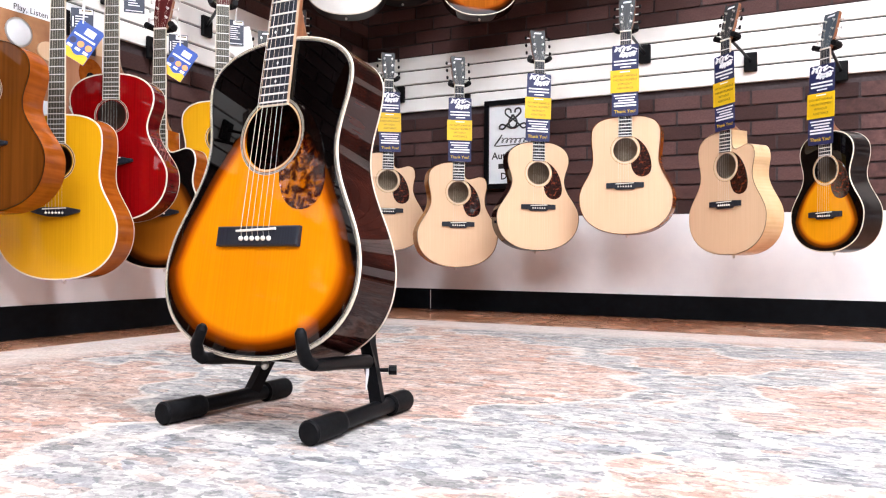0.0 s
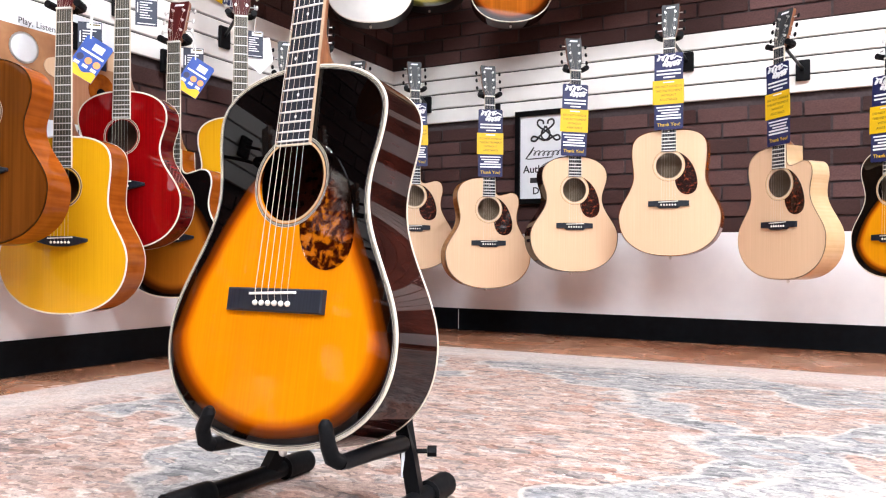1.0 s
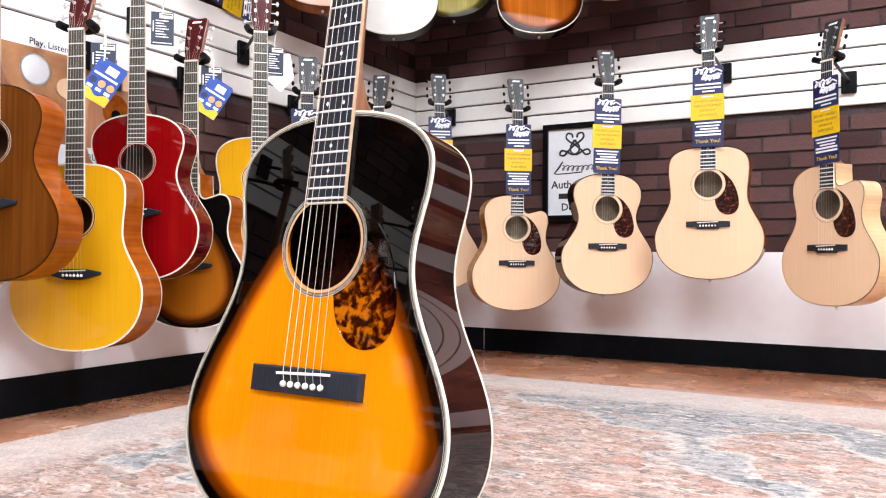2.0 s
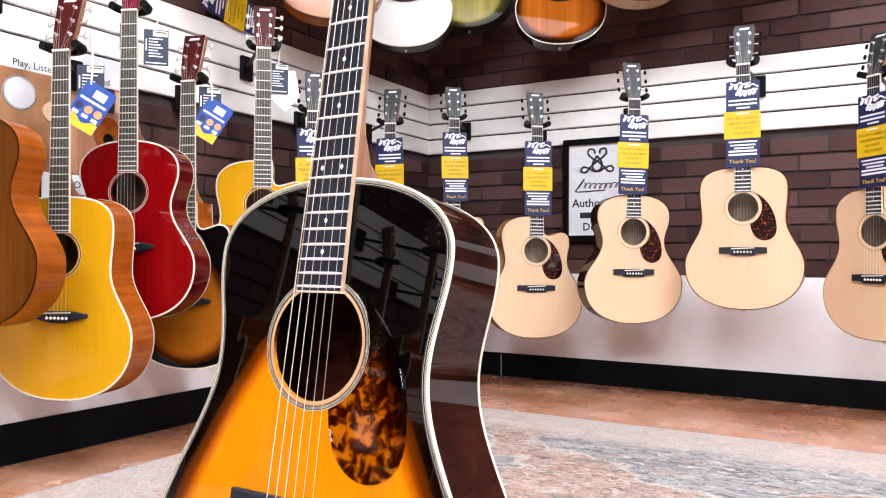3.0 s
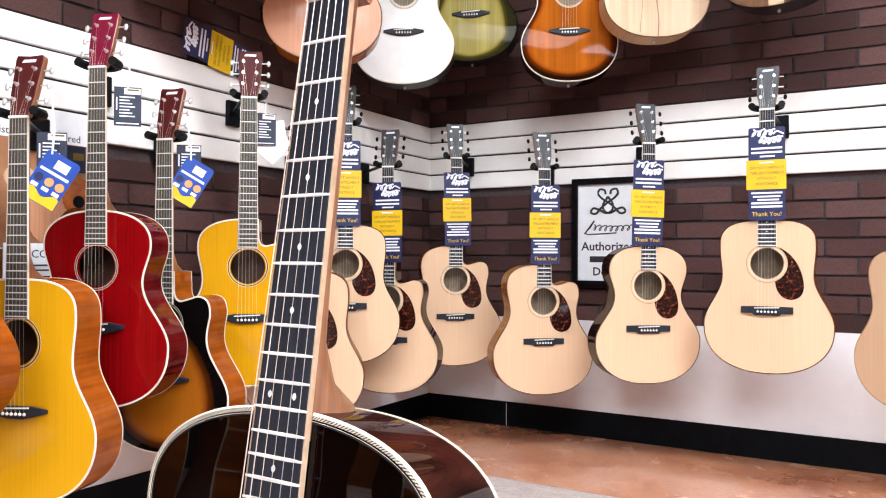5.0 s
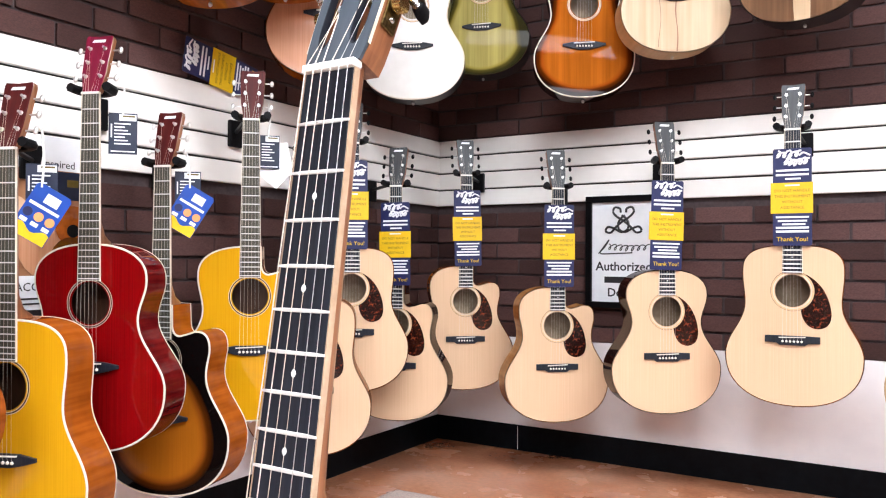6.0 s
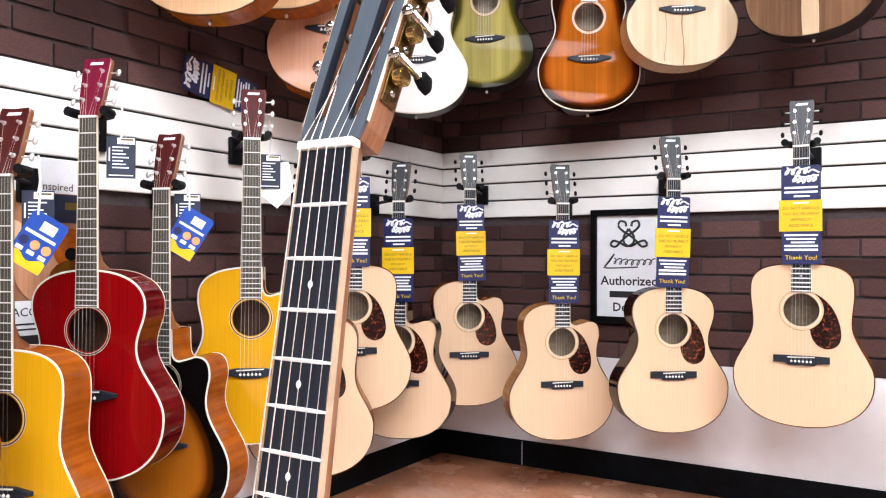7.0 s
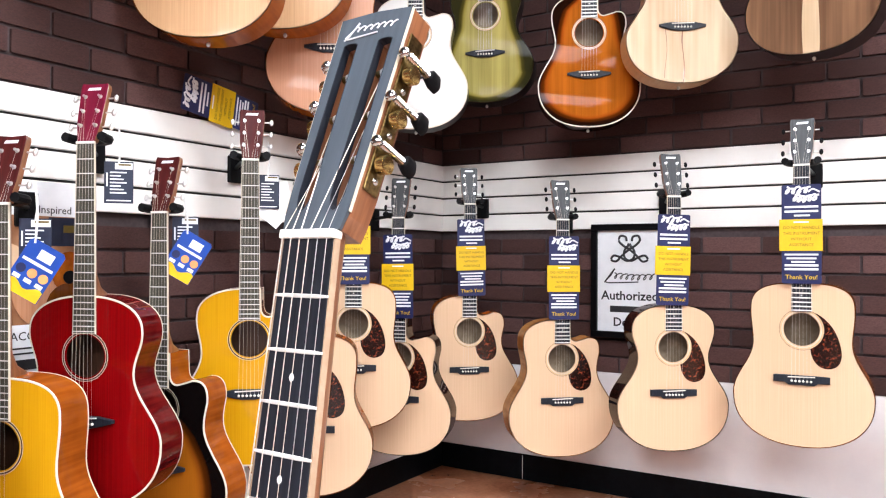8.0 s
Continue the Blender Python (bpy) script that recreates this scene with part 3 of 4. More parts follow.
    # neck and heel
    wn, wj, we = (0.0214, 0.0262, 0.0270) if hero else (0.0225, 0.0275, 0.0285)
    bm = bmesh.new()
    rows = []
    for z, w, d in ((L - 0.02, wj, 0.075), (L + 0.004, wj, 0.07), (L + 0.02, wj - 0.0005, 0.040), (L + 0.05, wj - 0.001, 0.022), (L + 0.1, wj - 0.002, 0.0185), (nut - 0.03, wn, 0.016), (nut + 0.004, wn, 0.0165)):
        rows.append([bm.verts.new((w * math.cos(a), -0.001 + d * math.sin(a) ** (1.0 if d < 0.03 else 0.7), z)) for a in [math.pi * k / 10 for k in range(11)]])
    for a, b2 in zip(rows, rows[1:]):
        for k in range(10):
            bm.faces.new((a[k], a[k + 1], b2[k + 1], b2[k]))
        bm.faces.new((a[10], a[0], b2[0], b2[10]))
    bm.faces.new(rows[0])
    bm.faces.new(rows[-1])
    part("neck", bm, neck_mat, g, smooth=True)
    # fretboard, frets and dots
    def fw(z):
        return wn - 0.0005 + (we - wn) * (nut - z) / (nut - fb_end)
    fb = part("fretboard", slab([(-fw(fb_end), fb_end), (fw(fb_end), fb_end), (fw(nut), nut), (-fw(nut), nut)], -0.0062, -0.001, 0.0006), board or M_EBONY, g)
    lip = 0.0010 if hero else 0.0016
    for s in (-1, 1):
        part("fretboard_binding", slab([(s * fw(fb_end), fb_end), (s * (fw(fb_end) + lip), fb_end), (s * (fw(nut) + lip), nut), (s * fw(nut), nut)], -0.0060, -0.001), M_NECKEDGE if hero else bind or M_BIND, fb)
    if hero or bind is not None:
        part("fretboard_end", slab([(-fw(fb_end) - 0.0016, fb_end - 0.0016), (fw(fb_end) + 0.0016, fb_end - 0.0016), (fw(fb_end) + 0.0016, fb_end), (-fw(fb_end) - 0.0016, fb_end)], -0.006, -0.001), bind or M_BIND, fb)
    for k in range(1, frets + 1):
        z = nut - scale_len * (1 - 2 ** (-k / 12))
        shared("fret", FRETBAR, fb, place(0, -0.0066, z, 2 * fw(z) + 0.001, 0.0022, 0.0025 if hero else 0.0026 if board else 0.0040))
    if inlay:
        for k in (3, 5, 7, 9, 12, 15, 17):
            if k < frets:
                z = nut - scale_len * (2 - 2 ** (-k / 12) - 2 ** (-(k - 1) / 12)) / 2
                for x in ((-0.012, 0.012) if k == 12 else (0,)):
                    shared("position_dot", DIAMOND, fb, place(x, -0.0066, z, 0.0046, 0.0005, 0.0056))
    part("nut", box(-wn - 0.001, wn + 0.001, -0.0095, 0.0, nut, nut + 0.0055, 0.0006), M_BONE, g)
    # headstock, leaning back
    H = pose(0, -0.004, nut + 0.0055, -tilt)
    if head == "slot":
        headstock(g, H, face_mat, neck_mat)
    else:
        solid_head(g, H, face_mat, neck_mat, tuner or KNOB)
    # strings from pins to nut and on to their posts
    for i in range(6):
        u = (i - 2.5) / 2.5
        gauge = 0.00044 - 0.00004 * i
        if not hero:
            gauge *= 0.8
        z1 = [0.040, 0.077, 0.114, 0.114, 0.077, 0.040][i] if head != "slot" else [0.053, 0.086, 0.119, 0.119, 0.086, 0.053][i]
        sx = (1 if i > 2 else -1)
        endp = H @ Vector((sx * (0.0195 if head != "slot" else 0.0150), -0.004 if head != "slot" else 0.006, z1))
        bm = bmesh.new()
        tube(bm, [(u * 0.027, -0.009, saddle - 0.0125), (u * 0.027, -0.0128, saddle + 0.001), (u * 0.0185, -0.0098, nut + 0.003), endp], gauge, 5)
        part("string", bm, M_STRING if i < 4 else M_STEEL, g)
    shared("end_pin", KNOB, g, place(0, depth * 0.45, -0.006, 0.012, 0.012, 0.014))
    return g


def solid_head(g, H, face_mat, wood_mat, knob):
    pp = [(-0.022, 0), (0.022, 0), (0.026, 0.02), (0.031, 0.045), (0.0355, 0.140), (0.033, 0.148), (0.0, 0.1455), (-0.033, 0.148), (-0.0355, 0.140), (-0.031, 0.045), (-0.026, 0.02)]
    head = part("headstock", slab(pp, 0.0, 0.014, 0.001), wood_mat, g, smooth=False)
    head.matrix_basis = H
    part("headplate", slab([(x * 0.985, z + 0.0006) for x, z in pp], -0.0012, -0.0002), face_mat, head)
    part("emblem", slab([(-0.018, 0.131), (0.016, 0.131), (0.018, 0.138), (-0.014, 0.138)], -0.0018, -0.0013), M_INKW, head)
    for s in (-1, 1):
        for z in (0.040, 0.077, 0.114):
            shared("tuner_post", POST, head, place(s * 0.0195, -0.005, z, 0.006, 0.006, 0.012, 90))
            shared("tuner_bushing", POST, head, place(s * 0.0195, -0.0018, z, 0.010, 0.010, 0.002, 90))
            shared("tuner_shaft", POST, head, place(s * 0.040, 0.010, z, 0.004, 0.004, 0.02, 0, 90))
            shared("tuner_button", knob, head, place(s * 0.054, 0.010, z, 0.012, 0.010, 0.019))


def headstock(g, H, face_mat, wood_mat):
    """A slotted headstock with open-geared tuners on both edges."""
    pp = [(-0.0235, 0), (0.0235, 0), (0.0255, 0.010), (0.0270, 0.030), (0.0305, 0.164), (0.0, 0.166), (-0.0305, 0.164), (-0.0270, 0.030), (-0.0255, 0.010)]
    def slot(s):
        out = []
        for i in range(9):
            a = math.pi * i / 8
            out.append((s * 0.0150 + 0.0062 * math.cos(a), 0.140 + 0.002 * math.sin(a)))
        for i in range(9):
            a = math.pi + math.pi * i / 8
            out.append((s * 0.0138 + 0.0062 * math.cos(a), 0.030 + 0.017 * math.sin(a)))
        return out
    def plate(y0, y1, m, name, parent):
        bm = bmesh.new()
        loops = [pp, slot(-1), slot(1)]
        for y in (y0, y1):
            eds = []
            for lp in loops:
                vs = [bm.verts.new((x, y, z)) for x, z in lp]
                eds += [bm.edges.new((vs[i], vs[(i + 1) % len(vs)])) for i in range(len(vs))]
            bmesh.ops.triangle_fill(bm, use_beauty=True, edges=eds)
        for lp in loops:
            ring_strip(bm, [[(x, y, z) for x, z in lp] for y in (y0, y1)])
        bmesh.ops.remove_doubles(bm, verts=bm.verts, dist=1e-6)
        return part(name, bm, m, parent)
    head = plate(0.0015, 0.021, wood_mat, "headstock", g)
    head.matrix_basis = H
    plate(-0.0012, 0.0012, face_mat, "headplate", head)
    for s in (-1, 1):
        bm = bmesh.new()
        ring_strip(bm, [[(x, y, z) for x, z in inset(slot(s), d)] for y, d in ((-0.0013, 0.0), (-0.0013, 0.0005), (0.0050, 0.0005), (0.0050, 0.0001))])
        part("slot_rim", bm, M_EBONY, head, "black slot edge")
    # ivory-coloured strips stand in for light catching the headplate's edges
    for s in (-1, 1):
        bm = box(s * 0.0268 - 0.0002, s * 0.0268 + 0.0002, -0.0010, 0.0014, 0.012, 0.164)
        for v in bm.verts:
            v.co.x += s * (v.co.z - 0.012) * 0.0268
        part("edge_glint", bm, M_BIND, head, "thin pale strip standing in for light caught along the edge")
    # the maker's name as a plain flowing stroke
    bm = bmesh.new()
    tube(bm, spline([(-0.0225, -0.0016, 0.1450), (-0.0185, -0.0016, 0.149), (-0.0125, -0.0016, 0.1585), (-0.0165, -0.0016, 0.152), (-0.0215, -0.0016, 0.1462), (-0.010, -0.0016, 0.1465), (0.006, -0.0016, 0.1478)]), 0.0006, 5)
    tube(bm, flourish(-0.0145, 0.0205, 0.1525, 0.0020, 6, -0.0016), 0.00055, 5)
    part("emblem", bm, M_INKW, head, "white flowing stroke")
    for s in (-1, 1):
        bm = box(s * 0.0298 - 0.0009, s * 0.0298 + 0.0009, 0.004, 0.018, 0.030, 0.146, 0.0004)
        for v in bm.verts:
            v.co.x += s * (v.co.z - 0.1) * 0.026
        part("tuner_plate", bm, M_BRASS, head, "engraved brass tuner plate")
        for z in (0.053, 0.086, 0.119):
            xe = s * (0.0302 + (z - 0.1) * 0.026)
            shared("tuner_roller", POST_BRASS, head, place(s * 0.0195, 0.008, z, 0.0055, 0.0055, 0.021, 0, 90))
            shared("string_winding", POST, head, place(s * 0.0150, 0.008, z, 0.0072, 0.0072, 0.004, 0, 90))
            gear = bmesh.new()
            tube(gear, [(0, 0, -0.0035), (0, 0, -0.003), (0, 0, 0.003), (0, 0, 0.0035)], [0.0050, 0.0062, 0.0062, 0.0050], 18)
            part("tuner_gear", gear, M_GEAR, head, smooth=True).matrix_basis = place(xe + s * 0.0055, 0.010, z - 0.004, rx=0, ry=90)
            worm = bmesh.new()
            tube(worm, [(0, 0.001 * (-10 + i), 0) for i in range(26)], [0.0019 + (0.0010 if i % 2 else 0) for i in range(26)], 8)
            part("tuner_worm", worm, M_CHROME, head, smooth=True).matrix_basis = place(xe + s * 0.0055, 0.012, z + 0.007)
            shared("tuner_screw", KNOB_CHROME, head, place(xe + s * 0.003, 0.000, z + 0.008, 0.0085, 0.006, 0.0085))
            shared("plate_screw", KNOB_CHROME, head, place(xe + s * 0.001, 0.011, z - 0.015, 0.003, 0.005, 0.005))
            key = bmesh.new()
            tube(key, [(0, 0, 0), (0, 0.010, 0), (0, 0.011, 0), (0, 0.015, 0), (0, 0.022, 0), (0, 0.025, 0)], [0.0018, 0.0018, 0.004, 0.0072, 0.0072, 0.003], 12)
            for v in key.verts:
                if v.co.y > 0.011:
                    v.co.x *= 0.45
            part("tuner_button", key, M_BLACKPL, head, "black tuner button", True).matrix_basis = place(xe + s * 0.0055, 0.015, z + 0.007)


DREAD = dict(L=0.505, wl=0.199, ww=0.140, wu=0.147, shoulder=2.9)
SLOPE = dict(L=0.497, wl=0.188, ww=0.1265, wu=0.1405, shoulder=2.2, low=0.27, waist=0.65, high=0.85)
OM = dict(L=0.492, wl=0.192, ww=0.122, wu=0.143, shoulder=2.3)
CUT = dict(L=0.500, wl=0.198, ww=0.132, wu=0.146, shoulder=2.5, cutaway=True)
CUT_S = dict(L=0.490, wl=0.186, ww=0.124, wu=0.138, shoulder=2.4, cutaway=True)
OM2 = dict(L=0.501, wl=0.198, ww=0.127, wu=0.149, shoulder=2.3)
PARLOR = dict(L=0.480, wl=0.176, ww=0.112, wu=0.130, shoulder=2.2)

# ---- floor, rug, walls, ceiling ----
tagged(part("floor", box(WALL_W - 0.1, WALL_E + 0.1, WALL_S - 0.1, WALL_N + 0.1, -0.1, 0.0), M_FLOOR), "glossy stained concrete floor in mottled red-brown", "floor", kind="structure")
tagged(part("ceiling", box(WALL_W - 0.1, WALL_E + 0.1, WALL_S - 0.1, WALL_N + 0.1, CEIL, CEIL + 0.1), M_CEIL), "dark painted ceiling over the shop", "ceiling", kind="structure")

SLAT0, SLAT1, PITCH = 1.014, 1.304, 0.0725
WHITE_TOP, BASE_TOP = 0.462, 0.104


def unit_brick():
    return mesh_of(box(-0.5, 0.5, -0.5, 0.5, -0.5, 0.5, 0.03), "brick", M_BRICK)


BRICK = unit_brick()


def wall(name, length, m, label, slats=True):
    """A wall along its own x, its face at y = 0 looking along -y: black base, white panel, bricks, slat boards, bricks."""
    w = part(name, box(0, length, 0.0, 0.12, 0, CEIL), M_MORTAR)
    w.matrix_basis = m
    tagged(w, label, "wall", kind="structure")
    if not slats:
        return w
    part("white_panel", box(0, length, -0.014, -0.0005, BASE_TOP - 0.01, WHITE_TOP), M_PLASTER, w, "white painted lower panel")
    for i in range(4):
        z0 = SLAT0 + i * PITCH
        part("slat_board", box(0.0, length, -0.022, -0.006, z0, z0 + PITCH - 0.0075, 0.002), M_SLAT, w, "cream slat board")
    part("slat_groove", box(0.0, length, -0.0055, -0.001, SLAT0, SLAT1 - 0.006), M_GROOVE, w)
    return w


wall_north = wall("wall_north", WALL_E - WALL_W, pose(WALL_W, WALL_N, 0), "brown brick wall with cream slat boards and white lower panel")
SPLIT = 0.3
wall_west = wall("wall_west", WALL_N - SPLIT, pose(WALL_W, SPLIT, 0, 0, 0, 90), "brown brick side wall with cream slat boards and white lower panel")
wall_west_2 = wall("wall_west_2", SPLIT - WALL_S, pose(WALL_W, WALL_S, 0, 0, 0, 90), "brown brick side wall with cream slat boards towards the entrance")
wall_east = wall("wall_east", WALL_N - WALL_S, pose(WALL_E, WALL_N, 0, 0, 0, -90), "brown brick wall facing the display", False)
wall_south = wall("wall_south", WALL_E - WALL_W, pose(WALL_E, WALL_S, 0, 0, 0, 180), "brown brick wall behind the visitor", False)


def baseboard(length, m):
    b2 = part("baseboard", box(0, length, -0.020, -0.0145, 0.0, BASE_TOP, 0.002), M_BASE)
    b2.matrix_basis = m
    tagged(b2, "black vinyl baseboard along the wall", "baseboard", kind="structure")
    return b2


bb_n = baseboard(WALL_E - WALL_W, pose(WALL_W, WALL_N, 0))
part("base_joint", box(0.405, 0.407, -0.0206, -0.0198, 0.004, BASE_TOP - 0.006), M_PLASTER, bb_n)
bb_w = baseboard(WALL_N - SPLIT, pose(WALL_W, SPLIT, 0, 0, 0, 90))
baseboard(SPLIT - WALL_S, pose(WALL_W, WALL_S, 0, 0, 0, 90))

# rug
RUG_X0, RUG_Y1, RUG_X1, RUG_Y0 = -1.925, 2.755, 1.3, -1.6
rug = part("area_rug", box(RUG_X0, RUG_X1, RUG_Y0, RUG_Y1, 0.0, 0.009, 0.003), M_RUG)
tagged(rug, "worn oriental rug in cream, coral and slate blue", "rug")


def ragged_edge(start, end, out):
    """A bound edge with worn tufts of uneven reach."""
    bm = bmesh.new()
    a, e, o = Vector(start), Vector(end), Vector(out)
    n = round((e - a).length / 0.011)
    reach = 0.010
    for i in range(n):
        reach = min(0.018, max(0.004, reach + random.uniform(-0.004, 0.004)))
        p, q = a.lerp(e, i / n), a.lerp(e, (i + 1) / n)
        r = reach + (random.uniform(0.004, 0.012) if random.random() < 0.05 else 0)
        low = [bm.verts.new(c) for c in (p, q, q + o * r, p + o * r)]
        up = [bm.verts.new(c + Vector((0, 0, 0.0085 if k < 2 else 0.005))) for k, c in enumerate((p, q, q + o * r * 0.9, p + o * r * 0.9))]
        bm.faces.new(up)
        for k in range(1, 4):
            bm.faces.new((low[k], low[(k + 1) % 4], up[(k + 1) % 4], up[k]))
    return bm


part("rug_edge", ragged_edge((RUG_X0, RUG_Y1, 0), (RUG_X1, RUG_Y1, 0), (0, 1, 0)), M_FRINGE, rug, "worn rosy rug edge")
part("rug_edge", ragged_edge((RUG_X0, RUG_Y1, 0), (RUG_X0, RUG_Y0, 0), (-1, 0, 0)), M_FRINGE, rug, "worn rosy rug edge")


def ceiling_light(x, y, turn=0):
    fixture = tagged(new("ceiling_light"), "white ceiling troffer with a bright diffuser", "ceiling light", "ceiling troffers")
    fixture.matrix_basis = pose(x, y, CEIL, 0, 0, turn)
    bm = bmesh.new()
    for x0, x1, y0, y1 in ((-0.62, 0.62, 0.28, 0.31), (-0.62, 0.62, -0.31, -0.28), (-0.62, -0.59, -0.28, 0.28), (0.59, 0.62, -0.28, 0.28)):
        add_box(bm, x0, x1, y0, y1, -0.05, -0.001)
    part("frame", bm, M_PLASTER, fixture)
    part("diffuser", box(-0.585, 0.585, -0.275, 0.275, -0.03, -0.02), M_GLOW, fixture)


M_GLOW, nt0, b0 = bare("lit_diffuser", 0.5)
b0.inputs["Base Color"].default_value = (0.9, 0.9, 0.9, 1)
b0.inputs["Emission Color"].default_value = (0.92, 0.96, 1.035, 1)
b0.inputs["Emission Strength"].default_value = LIGHT_POWER
for ly, row in ((1.1, (-0.45, 0.9, 2.2, 3.5)), (-1.4, (-0.7, 0.7, 2.1, 3.4)), (-3.4, (-0.7, 0.7, 2.1))):
    for lx in row:
        ceiling_light(lx, ly)

# ---- the featured guitar on its stand ----
LEAN_BACK = 9.15
hero = guitar("sunburst slope-shouldered acoustic guitar with black gloss upper body, on a stand", SLOPE, M_BURST, M_SIDE_DK, M_BIND, M_MAHOG, M_HEADVEN,
              joint=12, frets=19, head="slot", depth=0.100, hero=True, scale_len=0.632, hole_r=0.0535)
hero_len = SLOPE["L"] + 0.632 * 0.5
hero.matrix_basis = pose(-0.764, 1.001, 0.914, 0, 0, -1.7) @ pose(0, 0, 0, -LEAN_BACK) @ pose(0, 0, 0, 0, -0.1, 0) @ Matrix.Translation((0, 0.006, -hero_len))


def guitar_stand():
    st = tagged(new("guitar_stand"), "black folding A-frame guitar stand on the rug", "guitar stand")
    for s, f0, f1, up0, up1, arm, hook in (
            (-1, (-0.890, 0.843), (-0.880, 1.108), (-0.884, 1.030, 0.030), (-0.848, 1.045, 0.110),
             ((-0.852, 1.03, 0.088), (-0.843, 0.94, 0.102), (-0.834, 0.880, 0.108)), ((-0.832, 0.862, 0.110), (-0.832, 0.852, 0.117), (-0.830, 0.846, 0.133), (-0.813, 0.840, 0.158), (-0.811, 0.840, 0.163))),
            (1, (-0.623, 0.843), (-0.632, 1.108), (-0.631, 1.030, 0.030), (-0.664, 1.050, 0.125),
             ((-0.652, 1.03, 0.098), (-0.643, 0.94, 0.107), (-0.634, 0.880, 0.112)), ((-0.633, 0.862, 0.114), (-0.635, 0.850, 0.121), (-0.636, 0.844, 0.135), (-0.638, 0.840, 0.160), (-0.638, 0.840, 0.166)))):
        a, b2 = Vector((*f0, 0.0265)), Vector((*f1, 0.0265))
        d = (b2 - a).normalized()
        bm = bmesh.new()
        tube(bm, [a, b2], 0.0125, 14)
        leg = part("floor_tube", bm, M_BLACKMT, st, smooth=True)
        for p, q in ((a - d * 0.004, a + d * 0.075), (b2 - d * 0.048, b2 + d * 0.010)):
            e = (q - p).normalized()
            bm = bmesh.new()
            k = 14
            tube(bm, [p] + [p.lerp(q, (i + 0.5) / k) for i in range(k)] + [q], [0.0150] + [0.0176 - (0.0007 if i % 2 else 0) for i in range(k)] + [0.0158], 16)
            part("rubber_foot", bm, M_BLACKPL, leg, "ribbed black rubber foot", True)
        hinge = Vector((-0.745 + s * 0.05, 1.085, 0.36))
        bm = bmesh.new()
        tube(bm, [up0, Vector(up0).lerp(Vector(up1), 0.5), up1, hinge], 0.0135, 4)
        part("upright", bm, M_BLACKMT, st)
        bm = bmesh.new()
        tube(bm, list(arm) + [hook[0]], [0.0115, 0.0105, 0.0095, 0.0090], 10)
        part("arm", bm, M_BLACKMT, st, smooth=True)
        bm = bmesh.new()
        tube(bm, hook, [0.0092, 0.0098, 0.0092, 0.0080, 0.004], 12)
        part("foam_hook", bm, M_BLACKPL, st, "black foam-covered hook", True)
    bm = bmesh.new()
    tube(bm, [(-0.695, 1.085, 0.36), (-0.795, 1.085, 0.36)], 0.012, 10)
    part("hinge", bm, M_BLACKMT, st)
    bm = bmesh.new()
    tube(bm, [(-0.665, 1.06, 0.080), (-0.640, 1.075, 0.080), (-0.639, 1.075, 0.080), (-0.628, 1.081, 0.080)], [0.0035, 0.0035, 0.008, 0.008], 8)
    part("thumb_screw", bm, M_BLACKMT, st)
    part("print_bar", box(-0.6495, -0.6485, 1.022, 1.030, 0.055, 0.095), M_INKW, st)
    return st


guitar_stand()


# ---- the guitars on the walls ----
def hanger(x, y, z, turn, wallside):
    """A wall hanger: a plate on the slat boards, an arm and a padded yoke round the neck."""
    h = tagged(new("guitar_hanger"), "black padded guitar hanger on the slat boards", "guitar hanger", "wall hangers")
    if wallside == "n":
        reach = WALL_N - 0.024 - y
        h.matrix_basis = pose(x, y, z)
    else:
        reach = x - (WALL_W + 0.024)
        h.matrix_basis = pose(x, y, z, 0, 0, 90)
    px = -reach * math.tan(radians(0.5 * turn if turn > 0 else -6.0)) if wallside == "n" else 0.165
    part("mount_plate", box(px - 0.026, px + 0.026, reach - 0.016, reach, -0.045, 0.036, 0.003), M_BLACKPL, h)
    bm = bmesh.new()
    tube(bm, [(px, reach - 0.012, 0), (px * 0.2, 0.06, 0), (0, 0.035, 0)], 0.006, 8)
    part("arm", bm, M_BLACKMT, h)
    c = turn if wallside == "n" else turn - 90
    rot = pose(0, 0, 0, 0, 0, c)
    bm = bmesh.new()
    path = []
    for i in range(9):
        a = math.pi * i / 8
        path.append(rot @ Vector((-0.040 * math.cos(a), 0.036 * math.sin(a) - 0.004, 0)))
    path = [rot @ Vector((-0.043, -0.026, 0.002))] + path + [rot @ Vector((0.043, -0.026, 0.002))]
    tube(bm, path, 0.0105, 8)
    part("yoke", bm, M_BLACKPL, h, "black rubber yoke", True)


def hang(g, x, y, nutz, yaw, wallside, scale, lean=0.0, length=None, with_hanger=True):
    """Hangs a guitar by its nut at that height, its face centred over (x, y)."""
    g.matrix_basis = pose(x, y, nutz, 0, 0, yaw) @ pose(0, 0, 0, -lean) @ Matrix.Diagonal((scale, scale, scale, 1)) @ Matrix.Translation((0, 0, -length))
    if with_hanger:
        off = pose(0, 0, 0, 0, 0, yaw) @ Vector((0, 0.012, 0))
        hanger(x + off.x, y + off.y, nutz + 0.012, yaw, wallside)


def total(shape, joint=14):
    return shape["L"] + SCALE_LEN * (1 - 2 ** (-joint / 12))


def natural(shape, sides=None):
    return guitar("natural spruce acoustic guitar with a tortoiseshell pickguard, hung on the wall", shape, M_SPRUCE, sides or M_SIDE_BR, None, M_MAHOG, M_HEADDK, back_bind=False, tuner=KNOB_BLACK)


TEXTS = {}


